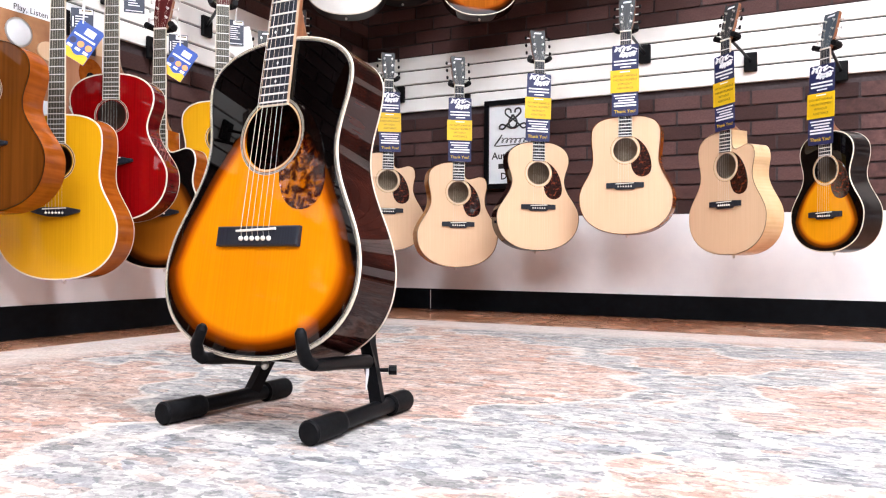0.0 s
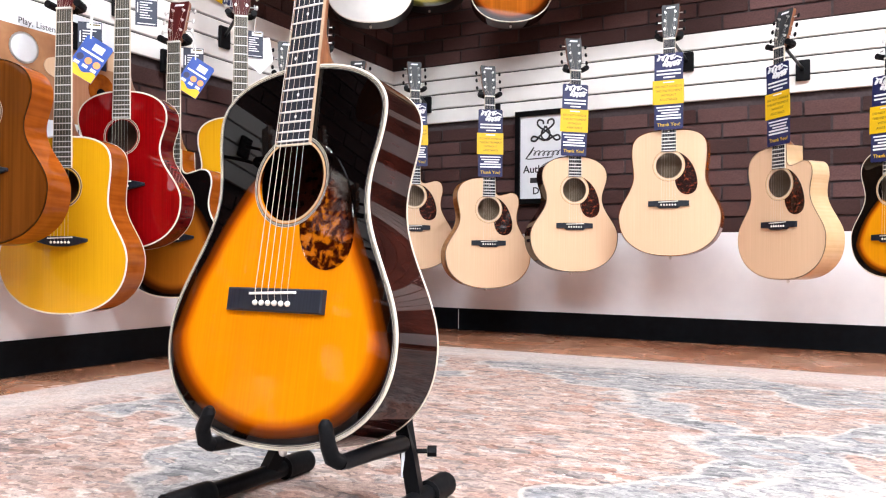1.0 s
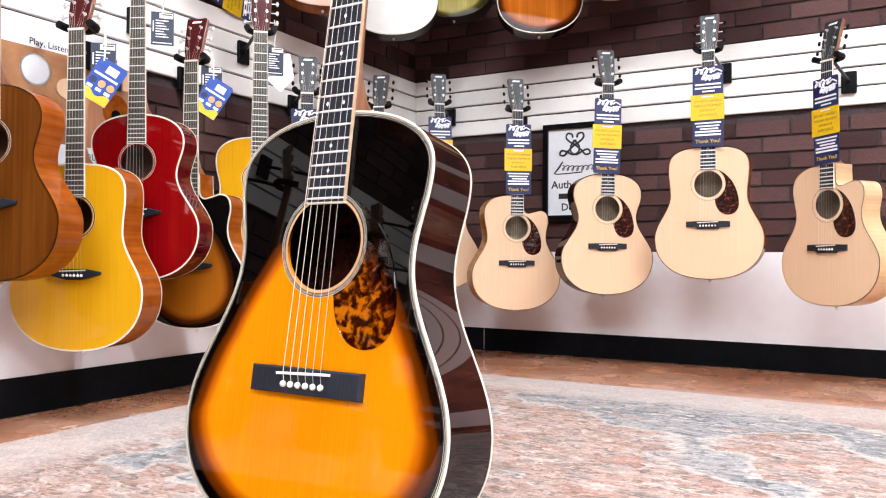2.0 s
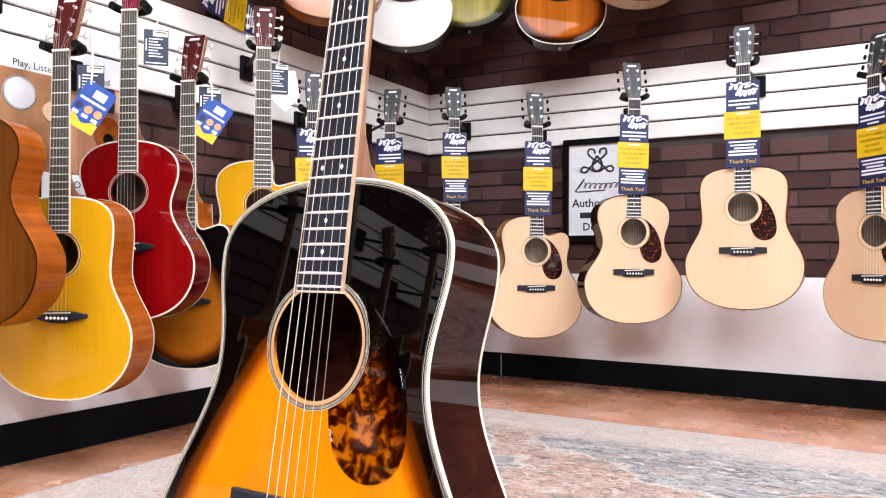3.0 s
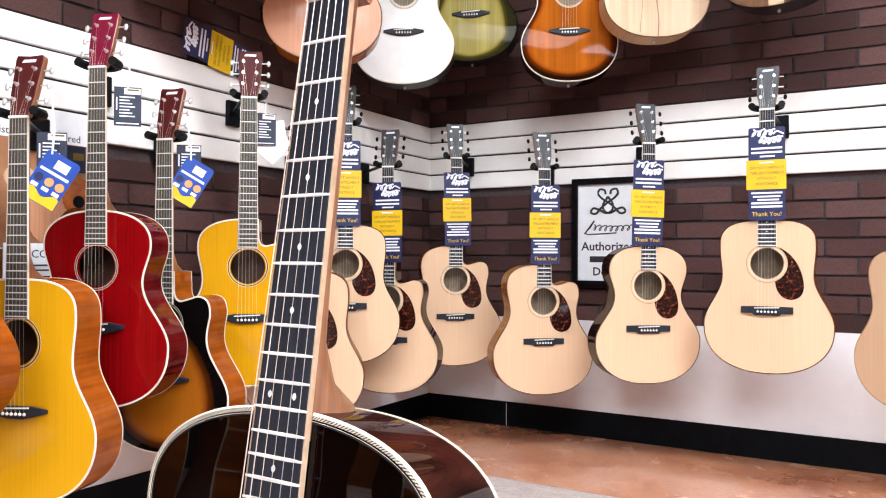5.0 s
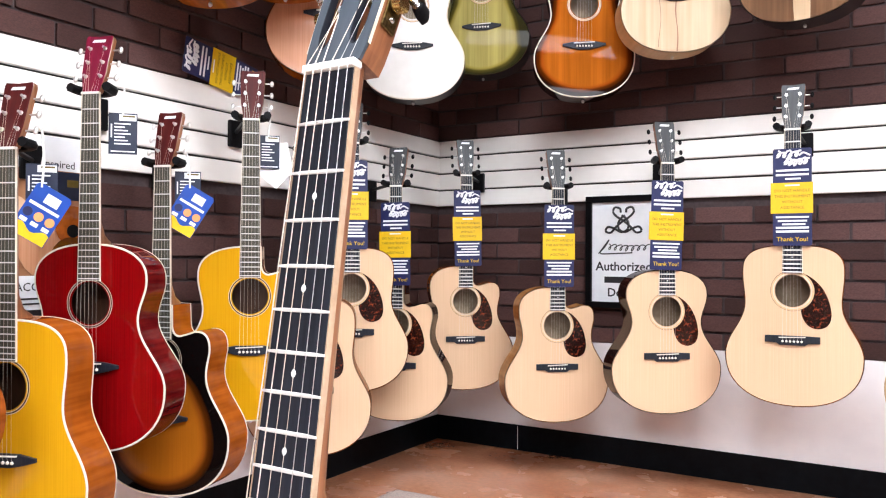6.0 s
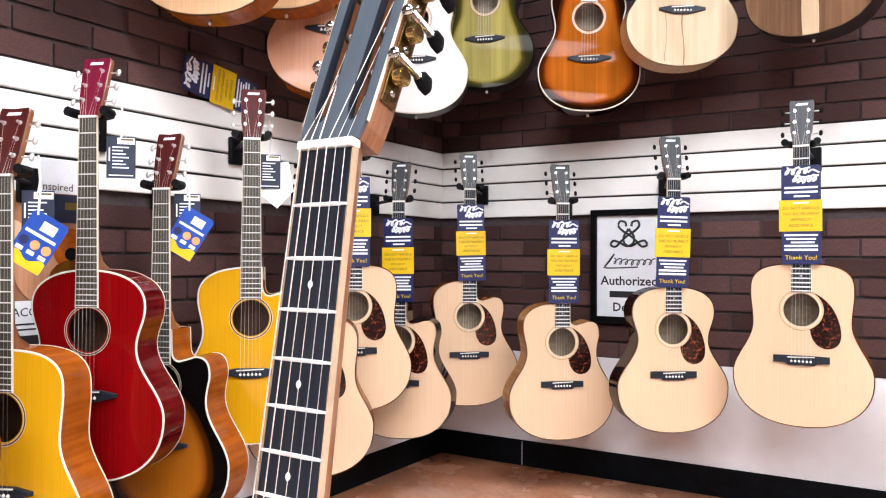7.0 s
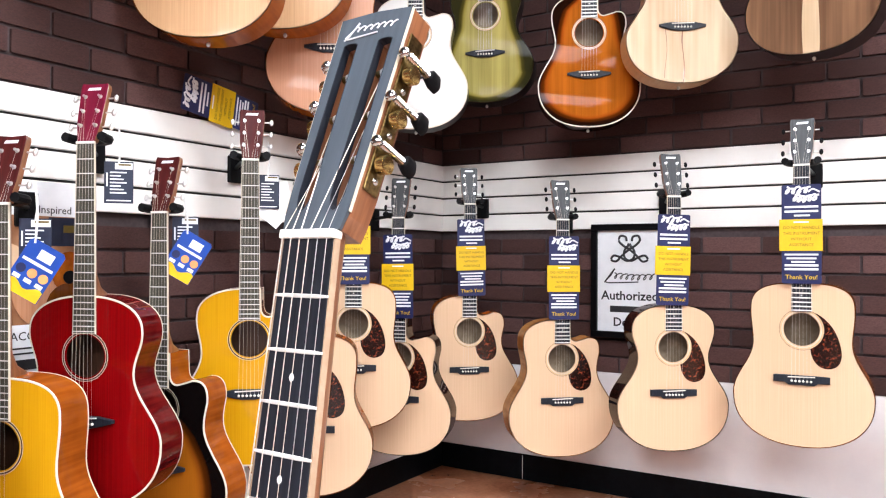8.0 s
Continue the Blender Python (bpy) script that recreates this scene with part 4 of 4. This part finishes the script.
def letters(text, size, material, parent, m, name="lettering"):
    """Built-in lettering as a flat mesh, centred, reading along x in the xz plane."""
    key = (text, size, material.name)
    if key not in TEXTS:
        cu = bpy.data.curves.new("lettering", "FONT")
        cu.body, cu.size, cu.align_x, cu.align_y, cu.extrude = text, size, "CENTER", "CENTER", 0.0002
        cu.resolution_u = 2
        cu.offset = 0.018 * size if size > 0.03 else 0.0
        tmp = bpy.data.objects.new("lettering", cu)
        me = bpy.data.meshes.new_from_object(tmp)
        bpy.data.objects.remove(tmp)
        me.transform(Matrix.Rotation(radians(90), 4, "X"))
        me.materials.clear()
        me.materials.append(material)
        TEXTS[key] = me
    return shared(name, TEXTS[key], parent, m)


def bars(parent, material, rows, y=-0.0016):
    for cx, cz, w, h in rows:
        part("print_bar", box(cx - w / 2, cx + w / 2, y, y + 0.0006, cz - h / 2, cz + h / 2), material, parent)


def tag_card(label):
    """The navy and yellow card that hangs on a neck; its base is the middle of its upper edge."""
    t = tagged(new("hang_tag"), label, "hang tag", "navy hang tags")
    w, h = 0.052, 0.285
    bm = slab([(-w + 0.004, 0), (w - 0.004, 0), (w, -0.004), (w, -h + 0.004), (w - 0.004, -h), (-w + 0.004, -h), (-w, -h + 0.004), (-w, -0.004)], -0.0012, 0.0, 0.0003)
    part("card", bm, M_TAGBLUE, t, "navy card")
    part("yellow_panel", slab([(-w - 0.006, -0.100), (w + 0.003, -0.100), (w + 0.003, -0.190), (-w - 0.006, -0.190)], -0.0026, -0.0014, 0.0003), M_TAGYEL, t, "yellow notice panel")
    bm = bmesh.new()
    tube(bm, flourish(-0.043, 0.020, -0.017, 0.0085, 4, -0.0018), 0.0030, 5)
    tube(bm, flourish(-0.022, 0.042, -0.040, 0.0085, 5, -0.0018), 0.0030, 5)
    tube(bm, spline([(0.018, -0.0018, -0.022), (0.030, -0.0018, -0.014), (0.048, -0.0018, -0.023)]), 0.0026, 5)
    part("emblem", bm, M_INKW, t, "white looped emblem")
    bars(t, M_INKW, [(0, -0.064, 0.088, 0.006), (0, -0.077, 0.088, 0.006), (0.002, -0.089, 0.042, 0.005)])
    bars(t, M_INKW, [(0, -0.201, 0.088, 0.005), (0, -0.212, 0.078, 0.005), (0.004, -0.222, 0.062, 0.005), (0, -0.232, 0.088, 0.006), (0, -0.243, 0.088, 0.006)])
    bars(t, M_PAPER, [(0, -0.108, 0.040, 0.004)], -0.0030)
    for k, line in enumerate(("DO NOT HANDLE", "THIS INSTRUMENT", "WITHOUT", "ASSISTANCE")):
        letters(line, 0.0116, M_INKY, t, pose(0, -0.0031, -0.124 - 0.0165 * k))
    letters("Thank You!", 0.018, M_TAGYEL, t, pose(0, -0.0020, -0.266))
    return t


FIRST_TAG = []


def hang_tag(x, y, nz, yaw, sc, drop=0.055):
    m = pose(x, y, nz, 0, 0, yaw) @ pose(random.uniform(-0.004, 0.004), -0.014, -drop, 0, random.uniform(-2, 2), random.uniform(-6, 6))
    if not FIRST_TAG:
        FIRST_TAG.append(tag_card("navy and yellow notice card hung on a guitar neck"))
        FIRST_TAG[0].matrix_basis = m
        return FIRST_TAG[0]
    return copy_thing(FIRST_TAG[0], m)


# x, y, nut height, yaw, shape, sides, scale, wall
for x, y, nz, yaw, shape, sides, sc, ws in (
        (-0.742, 3.076, 1.171, 3, DREAD, M_SIDE_BR, 0.938, "n"),
        (-1.113, 3.092, 1.095, 36, OM, M_SIDE_DK, 0.94, "n"),
        (-1.498, 3.112, 1.031, 40, CUT, M_SIDE_AM, 0.945, "n"),
        (-1.883, 3.142, 1.099, 40, CUT, M_SIDE_BR, 0.94, "n"),
        (-0.361, 3.065, 1.088, -36, CUT, M_SIDE_LT, 0.94, "n"),
        (-1.980, 2.573, 1.155, 36, DREAD, M_SIDE_BR, 0.925, "w"),
        (-1.965, 2.798, 1.034, 20, CUT, M_SIDE_DK, 0.94, "w"),
        (-1.988, 2.378, 1.012, 36, DREAD, M_SIDE_BR, 0.95, "w")):
    hang_tag(x, y, nz, yaw, sc)
    hang(natural(shape, sides), x, y, nz, yaw, ws, sc, 0, total(shape))
hang(guitar("small sunburst parlour guitar with a dark rim, hung on the wall", PARLOR, M_BURST_F, M_BLACKGLOSS, M_BIND, M_MAHOG, M_HEADVEN, joint=12, frets=18),
     -0.024, 3.065, 1.016, -42, "n", 0.9, 0, total(PARLOR, 12))

WEST_ROW = []
for label, x, y, nz, yaw, shape, top, sides in (
        ("amber yellow acoustic guitar with ivory binding, hung on the wall", -1.981, 1.468, 1.001, 20, DREAD, M_SPRUCE_Y, M_SIDE_BR),
        ("cherry red acoustic guitar with ivory binding, hung on the wall", -1.967, 1.641, 1.142, 22, OM2, M_RED, M_SIDE_RED),
        ("black and tobacco sunburst cutaway guitar, hung on the wall", -1.974, 1.836, 1.003, 17, CUT, M_BURST_T, M_SIDE_BR),
        ("amber yellow cutaway acoustic guitar, hung on the wall", -1.958, 2.107, 1.156, 40, CUT, M_SPRUCE_Y, M_SIDE_BR),
        ("brown mahogany acoustic guitar, hung on the wall", -1.979, 1.249, 1.152, 20, OM, M_KOA, M_SIDE_BR)):
    g = guitar(label, shape, top, sides, M_BIND if top is not M_KOA else None, M_MAHOG, M_HEADCR if top is M_RED else M_HEADRED, pick=False, back_bind=top is not M_KOA, board=M_FINGER, inlay=False)
    hang(g, x, y, nz, yaw, "w", {M_KOA: 0.92, M_RED: 0.905, M_BURST_T: 0.915}.get(top, 0.94), 0, total(shape))
    WEST_ROW.append((g, total(shape)))

# upper row
for label, x, y, bot, yaw, shape, top, sides, ws, bind in (
        ("amber sunburst cutaway guitar hung high on the wall", -1.420, 3.155, 1.352, 26, CUT_S, M_BURST_O, M_SIDE_DK, "n", M_BIND),
        ("pale figured-wood guitar hung high on the wall", -1.103, 3.154, 1.467, 30, OM, M_MYRTLE, M_SIDE_LT, "n", None),
        ("glossy walnut guitar with a dark rim, hung high on the wall", -0.724, 3.113, 1.502, -8, DREAD, M_WALNUT, M_BLACKGLOSS, "n", None),
        ("olive-stained guitar with dark sides, hung high on the wall", -1.828, 3.156, 1.478, 20, OM, M_BURST_G, M_BLACKGLOSS, "n", None),
        ("white cutaway guitar with dark sides, hung high on the wall", -1.962, 2.888, 1.352, 28, CUT, M_WHITE, M_BLACKGLOSS, "w", M_BIND),
        ("reddish cedar guitar hung high on the wall", -1.946, 2.408, 1.329, 38, DREAD, M_SALMON, M_SIDE_BR, "w", None),
        ("natural spruce guitar hung high on the wall", -1.966, 2.225, 1.538, 28, DREAD, M_CEDAR, M_SIDE_BR, "w", None),
        ("pale natural guitar hung high on the wall", -1.969, 1.95, 1.447, 28, DREAD, M_CEDAR, M_SIDE_BR, "w", None)):
    g = guitar(label, shape, top, sides, bind, M_MAHOG, M_HEADDK, pick=False, back_bind=False)
    if top is M_MYRTLE:
        for cx, wd in ((0.003, 0.0024), (-0.056, 0.0010)):
            zs = [0.004 + 0.024 * k + abs(cx) * 0.25 for k in range(9)]
            edge = [(cx + 0.004 * math.sin(31 * z + 40 * cx), z) for z in zs]
            part("heartwood_streak", slab([(x - wd * (0.6 + 0.4 * math.sin(50 * z)), z) for x, z in edge] + [(x + wd, z) for x, z in reversed(edge)], -0.0003, 0.0002), M_MAHOG, g, "brown heartwood streak")
    if top is M_WALNUT:
        zs = [0.003 + 0.04 * k for k in range(12)]
        part("sapwood_stripe", slab([(-0.020 - 0.004 * math.sin(17 * z), z) for z in zs] + [(0.024 + 0.004 * math.sin(13 * z + 1), z) for z in reversed(zs)], -0.0003, 0.0002), M_MYRTLE, g, "pale sapwood stripe")
    hang(g, x, y, bot + 0.94 * total(shape), yaw, ws, 0.94, 0, total(shape))

# the west wall's row goes on towards the entrance
for k, y in enumerate((0.86, 0.62, 0.36, 0.12, -0.12, -0.38, -0.62, -0.88, -1.14, -1.40)):
    g, reach_down = WEST_ROW[(3 * k + 1) % 5]
    nz = 1.15 if k % 2 else 1.02
    hang(copy_thing(g, Matrix()), -1.965, y, nz, 22 + 5 * (k % 3), "w", 0.94, 0, reach_down)
for k, y in enumerate((0.30, -0.20, -0.72, -1.22)):
    g, reach_down = WEST_ROW[(2 * k) % 5]
    hang(copy_thing(g, Matrix()), -1.965, y, 2.28, 26, "w", 0.94, 0, reach_down)

# two unseen guitars, added high up to shade the brick below them
for y, bottom, k in ((1.60, 1.66, 3), (1.22, 1.62, 0)):
    g, reach_down = WEST_ROW[k]
    hang(copy_thing(g, Matrix()), -1.965, y, bottom + 0.94 * reach_down, 28, "w", 0.94, 0, reach_down)

# tags on the parlour guitar's neck and one fallen askew over the slat boards
hang_tag(-0.024, 3.065, 1.016, -42, 0.9)
fallen = copy_thing(FIRST_TAG[0], pose(WALL_W + 0.035, 2.082, 1.366, 0, 0, 90) @ pose(0, 0, 0, 0, -82, 0))
tagged(fallen, "navy and yellow notice card lying askew above the slat boards")


# ---- small cards on white cords ----
def cord(parent, top, bottom):
    bm = bmesh.new()
    mid = (Vector(top) + Vector(bottom)) / 2 + Vector((0.004, 0.003, 0))
    tube(bm, [top, mid, bottom], 0.0022, 6)
    part("cord", bm, M_CORD, parent, "white cord")


def blue_tag(x, y, z, top, turn, roll):
    t = tagged(new("swing_tag"), "bright blue swing tag with orange dots on a white cord", "swing tag", "blue swing tags")
    t.matrix_basis = pose(x, y, z, 0, 0, turn) @ pose(0, 0, 0, 0, roll, 0)
    w, h = 0.038, 0.056
    part("card", slab([(-w, h - 0.006), (-w + 0.006, h), (w - 0.006, h), (w, h - 0.006), (w, -h), (-w, -h)], -0.0012, 0, 0.0003), M_SKYBLUE, t)
    for i, mt in enumerate((M_TAGBLUE, M_ORANGE, M_ORANGE)):
        part("printed_dot", slab(circle(-0.024 + 0.024 * i, -0.006, 0.0095, 18), -0.0018, -0.0013), mt, t)
        bars(t, M_INKW, [(-0.024 + 0.024 * i, -0.023, 0.015, 0.008)])
    bars(t, M_INKW, [(0, 0.014, 0.064, 0.006), (0.006, 0.034, 0.030, 0.020)])
    wave = [(-w + 0.001 + i * 0.0074, -0.034 + 0.006 * math.sin(0.9 * i)) for i in range(11)]
    part("yellow_wave", slab(wave + [(w - 0.001, -h + 0.001), (-w + 0.001, -h + 0.001)], -0.0018, -0.0013), M_TAGYEL, t)
    inv = t.matrix_basis.inverted()
    cord(t, inv @ Vector(top), Vector((-w + 0.012, -0.001, h - 0.008)))
    return t


def dark_card(x, y, z, top, turn, blank=False):
    t = tagged(new("price_card"), "dark blue specification card with white print on a cord", "price card", "specification cards")
    t.matrix_basis = pose(x, y, z, 0, 0, turn)
    w, h = 0.030, 0.046
    part("card", slab([(-w, h), (w, h), (w, -h), (-w, -h)], -0.0012, 0, 0.0003), M_CARD, t)
    bars(t, M_PAPER, [(0.010, h - 0.010, 0.036, 0.014)])
    bars(t, M_INKY, [(0.012, h - 0.007, 0.026, 0.004)], -0.0020)
    for i in range(7):
        w2 = 0.034 - 0.006 * ((i * 5) % 3)
        bars(t, M_INKW, [(-0.018 + w2 / 2, h - 0.024 - 0.0075 * i, w2, 0.0028)])
    bars(t, M_INKW, [(-0.024, h - 0.040, 0.003, 0.030), (0, -h + 0.006, 0.050, 0.0025)])
    if blank:
        part("blank_card", slab([(-0.034, 0.012), (0.052, 0.030), (0.066, -0.050), (0.022, -0.100), (-0.026, -0.060)], 0.004, 0.005), M_PAPER, t, "blank white card behind")
    inv = t.matrix_basis.inverted()
    cord(t, inv @ Vector(top), Vector((0, -0.001, h - 0.003)))
    return t


blue_tag(-1.93, 1.506, 0.872, (-1.935, 1.510, 1.045), 40, 31)
blue_tag(-1.93, 1.876, 0.900, (-1.935, 1.871, 1.045), 40, 31)
dark_card(-1.945, 1.517, 0.930, (-1.940, 1.512, 1.045), 44)
dark_card(-1.945, 1.885, 0.950, (-1.940, 1.873, 1.045), 44)
dark_card(-1.95, 1.707, 1.064, (-1.955, 1.710, 1.185), 48)
dark_card(-1.95, 2.163, 1.077, (-1.955, 2.168, 1.215), 48, True)


# ---- framed dealer sign and the poster ----
def dealer_sign(x0, x1, z0, z1, y):
    sgn = tagged(new("framed_sign"), "black framed white dealer sign on the brick wall", "sign")
    sgn.matrix_basis = pose((x0 + x1) / 2, y, z0)
    w, h, b2 = (x1 - x0) / 2, z1 - z0, 0.024
    bm = bmesh.new()
    for a in ((-w, w, 0, b2), (-w, w, h - b2, h), (-w, -w + b2, b2, h - b2), (w - b2, w, b2, h - b2)):
        add_box(bm, a[0], a[1], -0.012, 0.012, a[2], a[3], 0.002)
    part("frame", bm, M_BLACKMT, sgn, "black frame")
    part("backing", box(-w + 0.01, w - 0.01, 0.004, 0.012, 0.01, h - 0.01), M_BLACKMT, sgn)
    part("paper", box(-w + b2, w - b2, 0.001, 0.0035, b2, h - b2), M_PAPER, sgn, "white printed sheet")
    bm = bmesh.new()
    cz = h - 0.095
    for s2 in (-1, 1):
        tube(bm, spline([(s2 * x, 0.0005 - 0.0006 * s2, cz + z) for x, z in ((0.010, 0.030), (0.014, 0.046), (0.034, 0.050), (0.040, 0.032), (0.024, 0.014), (-0.004, -0.004), (-0.030, -0.026), (-0.050, -0.046),
                                                                    (-0.070, -0.040), (-0.060, -0.024), (-0.036, -0.030), (-0.008, -0.044), (0.016, -0.034), (0.020, -0.010), (0.008, 0.010), (-0.006, 0.020))]), 0.0046, 6)
    part("emblem", bm, M_INKB, sgn, "black interlaced emblem")
    bm = bmesh.new()
    cz = h - 0.200
    tube(bm, spline([(-0.098, 0.0005, cz - 0.022), (-0.078, 0.0005, cz + 0.004), (-0.056, 0.0005, cz + 0.032), (-0.072, 0.0005, cz + 0.006), (-0.092, 0.0005, cz - 0.020), (-0.05, 0.0005, cz - 0.022), (0.035, 0.0005, cz - 0.018)]), 0.0024, 5)
    tube(bm, flourish(-0.064, 0.096, cz + 0.002, 0.0105, 7, 0.0005), 0.0021, 5)
    part("signature", bm, M_INKB, sgn, "black flowing stroke")
    letters("Authorized", 0.048, M_INKB, sgn, pose(0.0, 0.0008, h - 0.272))
    bars(sgn, M_INKB, [(0.0, h - 0.322, 0.150, 0.024)], 0.0004)
    letters("Dealer", 0.046, M_INKB, sgn, pose(0.0, 0.0008, h - 0.372))


dealer_sign(-1.532, -1.235, 0.600, 1.031, WALL_N - 0.028)


def poster():
    p = tagged(new("poster"), "white-headed poster with brown guitar photographs on the wall", "poster")
    p.matrix_basis = pose(WALL_W + 0.028, 1.40, 0.60, 0, 0, 90)
    part("board", box(0, 0.405, 0.0, 0.006, 0, 0.475), M_PAPER, p, "white poster board")
    part("photograph", box(0.004, 0.400, -0.0012, -0.0002, 0.130, 0.395), M_PHOTO, p, "brown photograph of guitars")
    part("photograph", box(0.004, 0.400, -0.0012, -0.0002, 0.004, 0.128), M_KOA, p)
    for k, (cx, cz, rx, rz, mt) in enumerate(((0.10, 0.335, 0.045, 0.045, M_STEEL), (0.10, 0.335, 0.039, 0.039, M_PAPER), (0.27, 0.24, 0.060, 0.10, M_SALMON), (0.36, 0.20, 0.035, 0.08, M_KOA), (0.20, 0.30, 0.04, 0.03, M_SPRUCE))):
        part("picture_shape", slab([(cx + rx * math.cos(2 * math.pi * i / 20), cz + rz * math.sin(2 * math.pi * i / 20)) for i in range(20)], -0.0020 - 0.0008 * k, -0.0013), mt, p)
    part("printed_panel", box(0.300, 0.372, -0.0030, -0.0022, 0.325, 0.393), M_CARD, p, "navy printed panel")
    bars(p, M_INKY, [(0.352, 0.366, 0.030, 0.018)], -0.0033)
    part("printed_panel", box(0.376, 0.399, -0.0034, -0.0026, 0.330, 0.388), M_SPRUCE, p)
    for k, (cx, cz, rx, rz, mt) in enumerate(((0.352, 0.262, 0.046, 0.050, M_SIDE_BR), (0.350, 0.176, 0.058, 0.060, M_KOA), (0.351, 0.250, 0.016, 0.016, M_BLACKMT))):
        part("picture_shape", slab([(cx + rx * math.cos(2 * math.pi * i / 20), cz + rz * math.sin(2 * math.pi * i / 20)) for i in range(20)], -0.0068 - 0.0008 * k, -0.0060), mt, p)
    letters("Play, Listen", 0.026, M_INKB, p, pose(0.140, -0.0008, 0.410))
    letters("Be Inspired", 0.026, M_INKB, p, pose(0.300, -0.0008, 0.410))
    part("inset_card", box(0.16, 0.395, -0.0052, -0.0035, 0.022, 0.142), M_PAPER, p, "white printed card")
    letters("ACOUSTIC", 0.028, M_INKB, p, pose(0.278, -0.0060, 0.115))
    bars(p, M_INKB, [(0.24, 0.088, 0.10, 0.004), (0.24, 0.076, 0.09, 0.004), (0.24, 0.050, 0.09, 0.024)], -0.0062)


poster()


# ---- bricks ----
COURSE, BRICK_L, JOINT = 0.0655, 0.203, 0.0095


def lay_bricks(w, length, near, bands=((WHITE_TOP + 0.002, SLAT0 - 0.002), (SLAT1 + 0.001, CEIL - 0.01))):
    """Courses of bricks proud of the mortar; those in the near stretch are single pieces, the rest one mesh."""
    verts, faces = [], []
    unit = BRICK
    for z0, z1 in bands:
        k = 0
        z = z0
        while z + COURSE * 0.6 < z1:
            hgt = min(COURSE - JOINT, z1 - z)
            x = -0.5 * BRICK_L if k % 2 else 0.0
            while x < length:
                a, b2 = max(x, 0.012), min(x + BRICK_L - JOINT, length - 0.012)
                if b2 - a > 0.03:
                    if near[0] < (a + b2) / 2 < near[1] and z < near[2]:
                        proud = 0.009 + random.uniform(-0.0015, 0.0015)
                        shared("brick", unit, w, place((a + b2) / 2, -0.0003 - proud / 2, z + hgt / 2, b2 - a, proud, hgt, rz=random.uniform(-0.25, 0.25)))
                    else:
                        n0 = len(verts)
                        verts += [(p, q, r) for q in (-0.009, -0.0003) for r in (z, z + hgt) for p in (a, b2)]
                        faces += [tuple(n0 + i for i in f) for f in ((0, 1, 3, 2), (0, 4, 5, 1), (2, 3, 7, 6), (0, 2, 6, 4), (1, 5, 7, 3))]
                x += BRICK_L
            z += COURSE
            k += 1
    me = bpy.data.meshes.new("brick_courses")
    me.from_pydata(verts, [], faces)
    me.materials.append(M_BRICK)
    rest = new("brick_courses", me)
    rest.parent = w
    rest["kind"] = "stuff"


lay_bricks(wall_north, WALL_E - WALL_W, (0.0, 2.3, 2.0))
lay_bricks(wall_west, WALL_N - SPLIT, (1.0, 3.3, 1.95))
lay_bricks(wall_west_2, SPLIT - WALL_S, (-2, -1, 0))
lay_bricks(wall_east, WALL_N - WALL_S, (-2, -1, 0), ((0.01, CEIL - 0.01),))
lay_bricks(wall_south, WALL_E - WALL_W, (-2, -1, 0), ((0.01, CEIL - 0.01),))
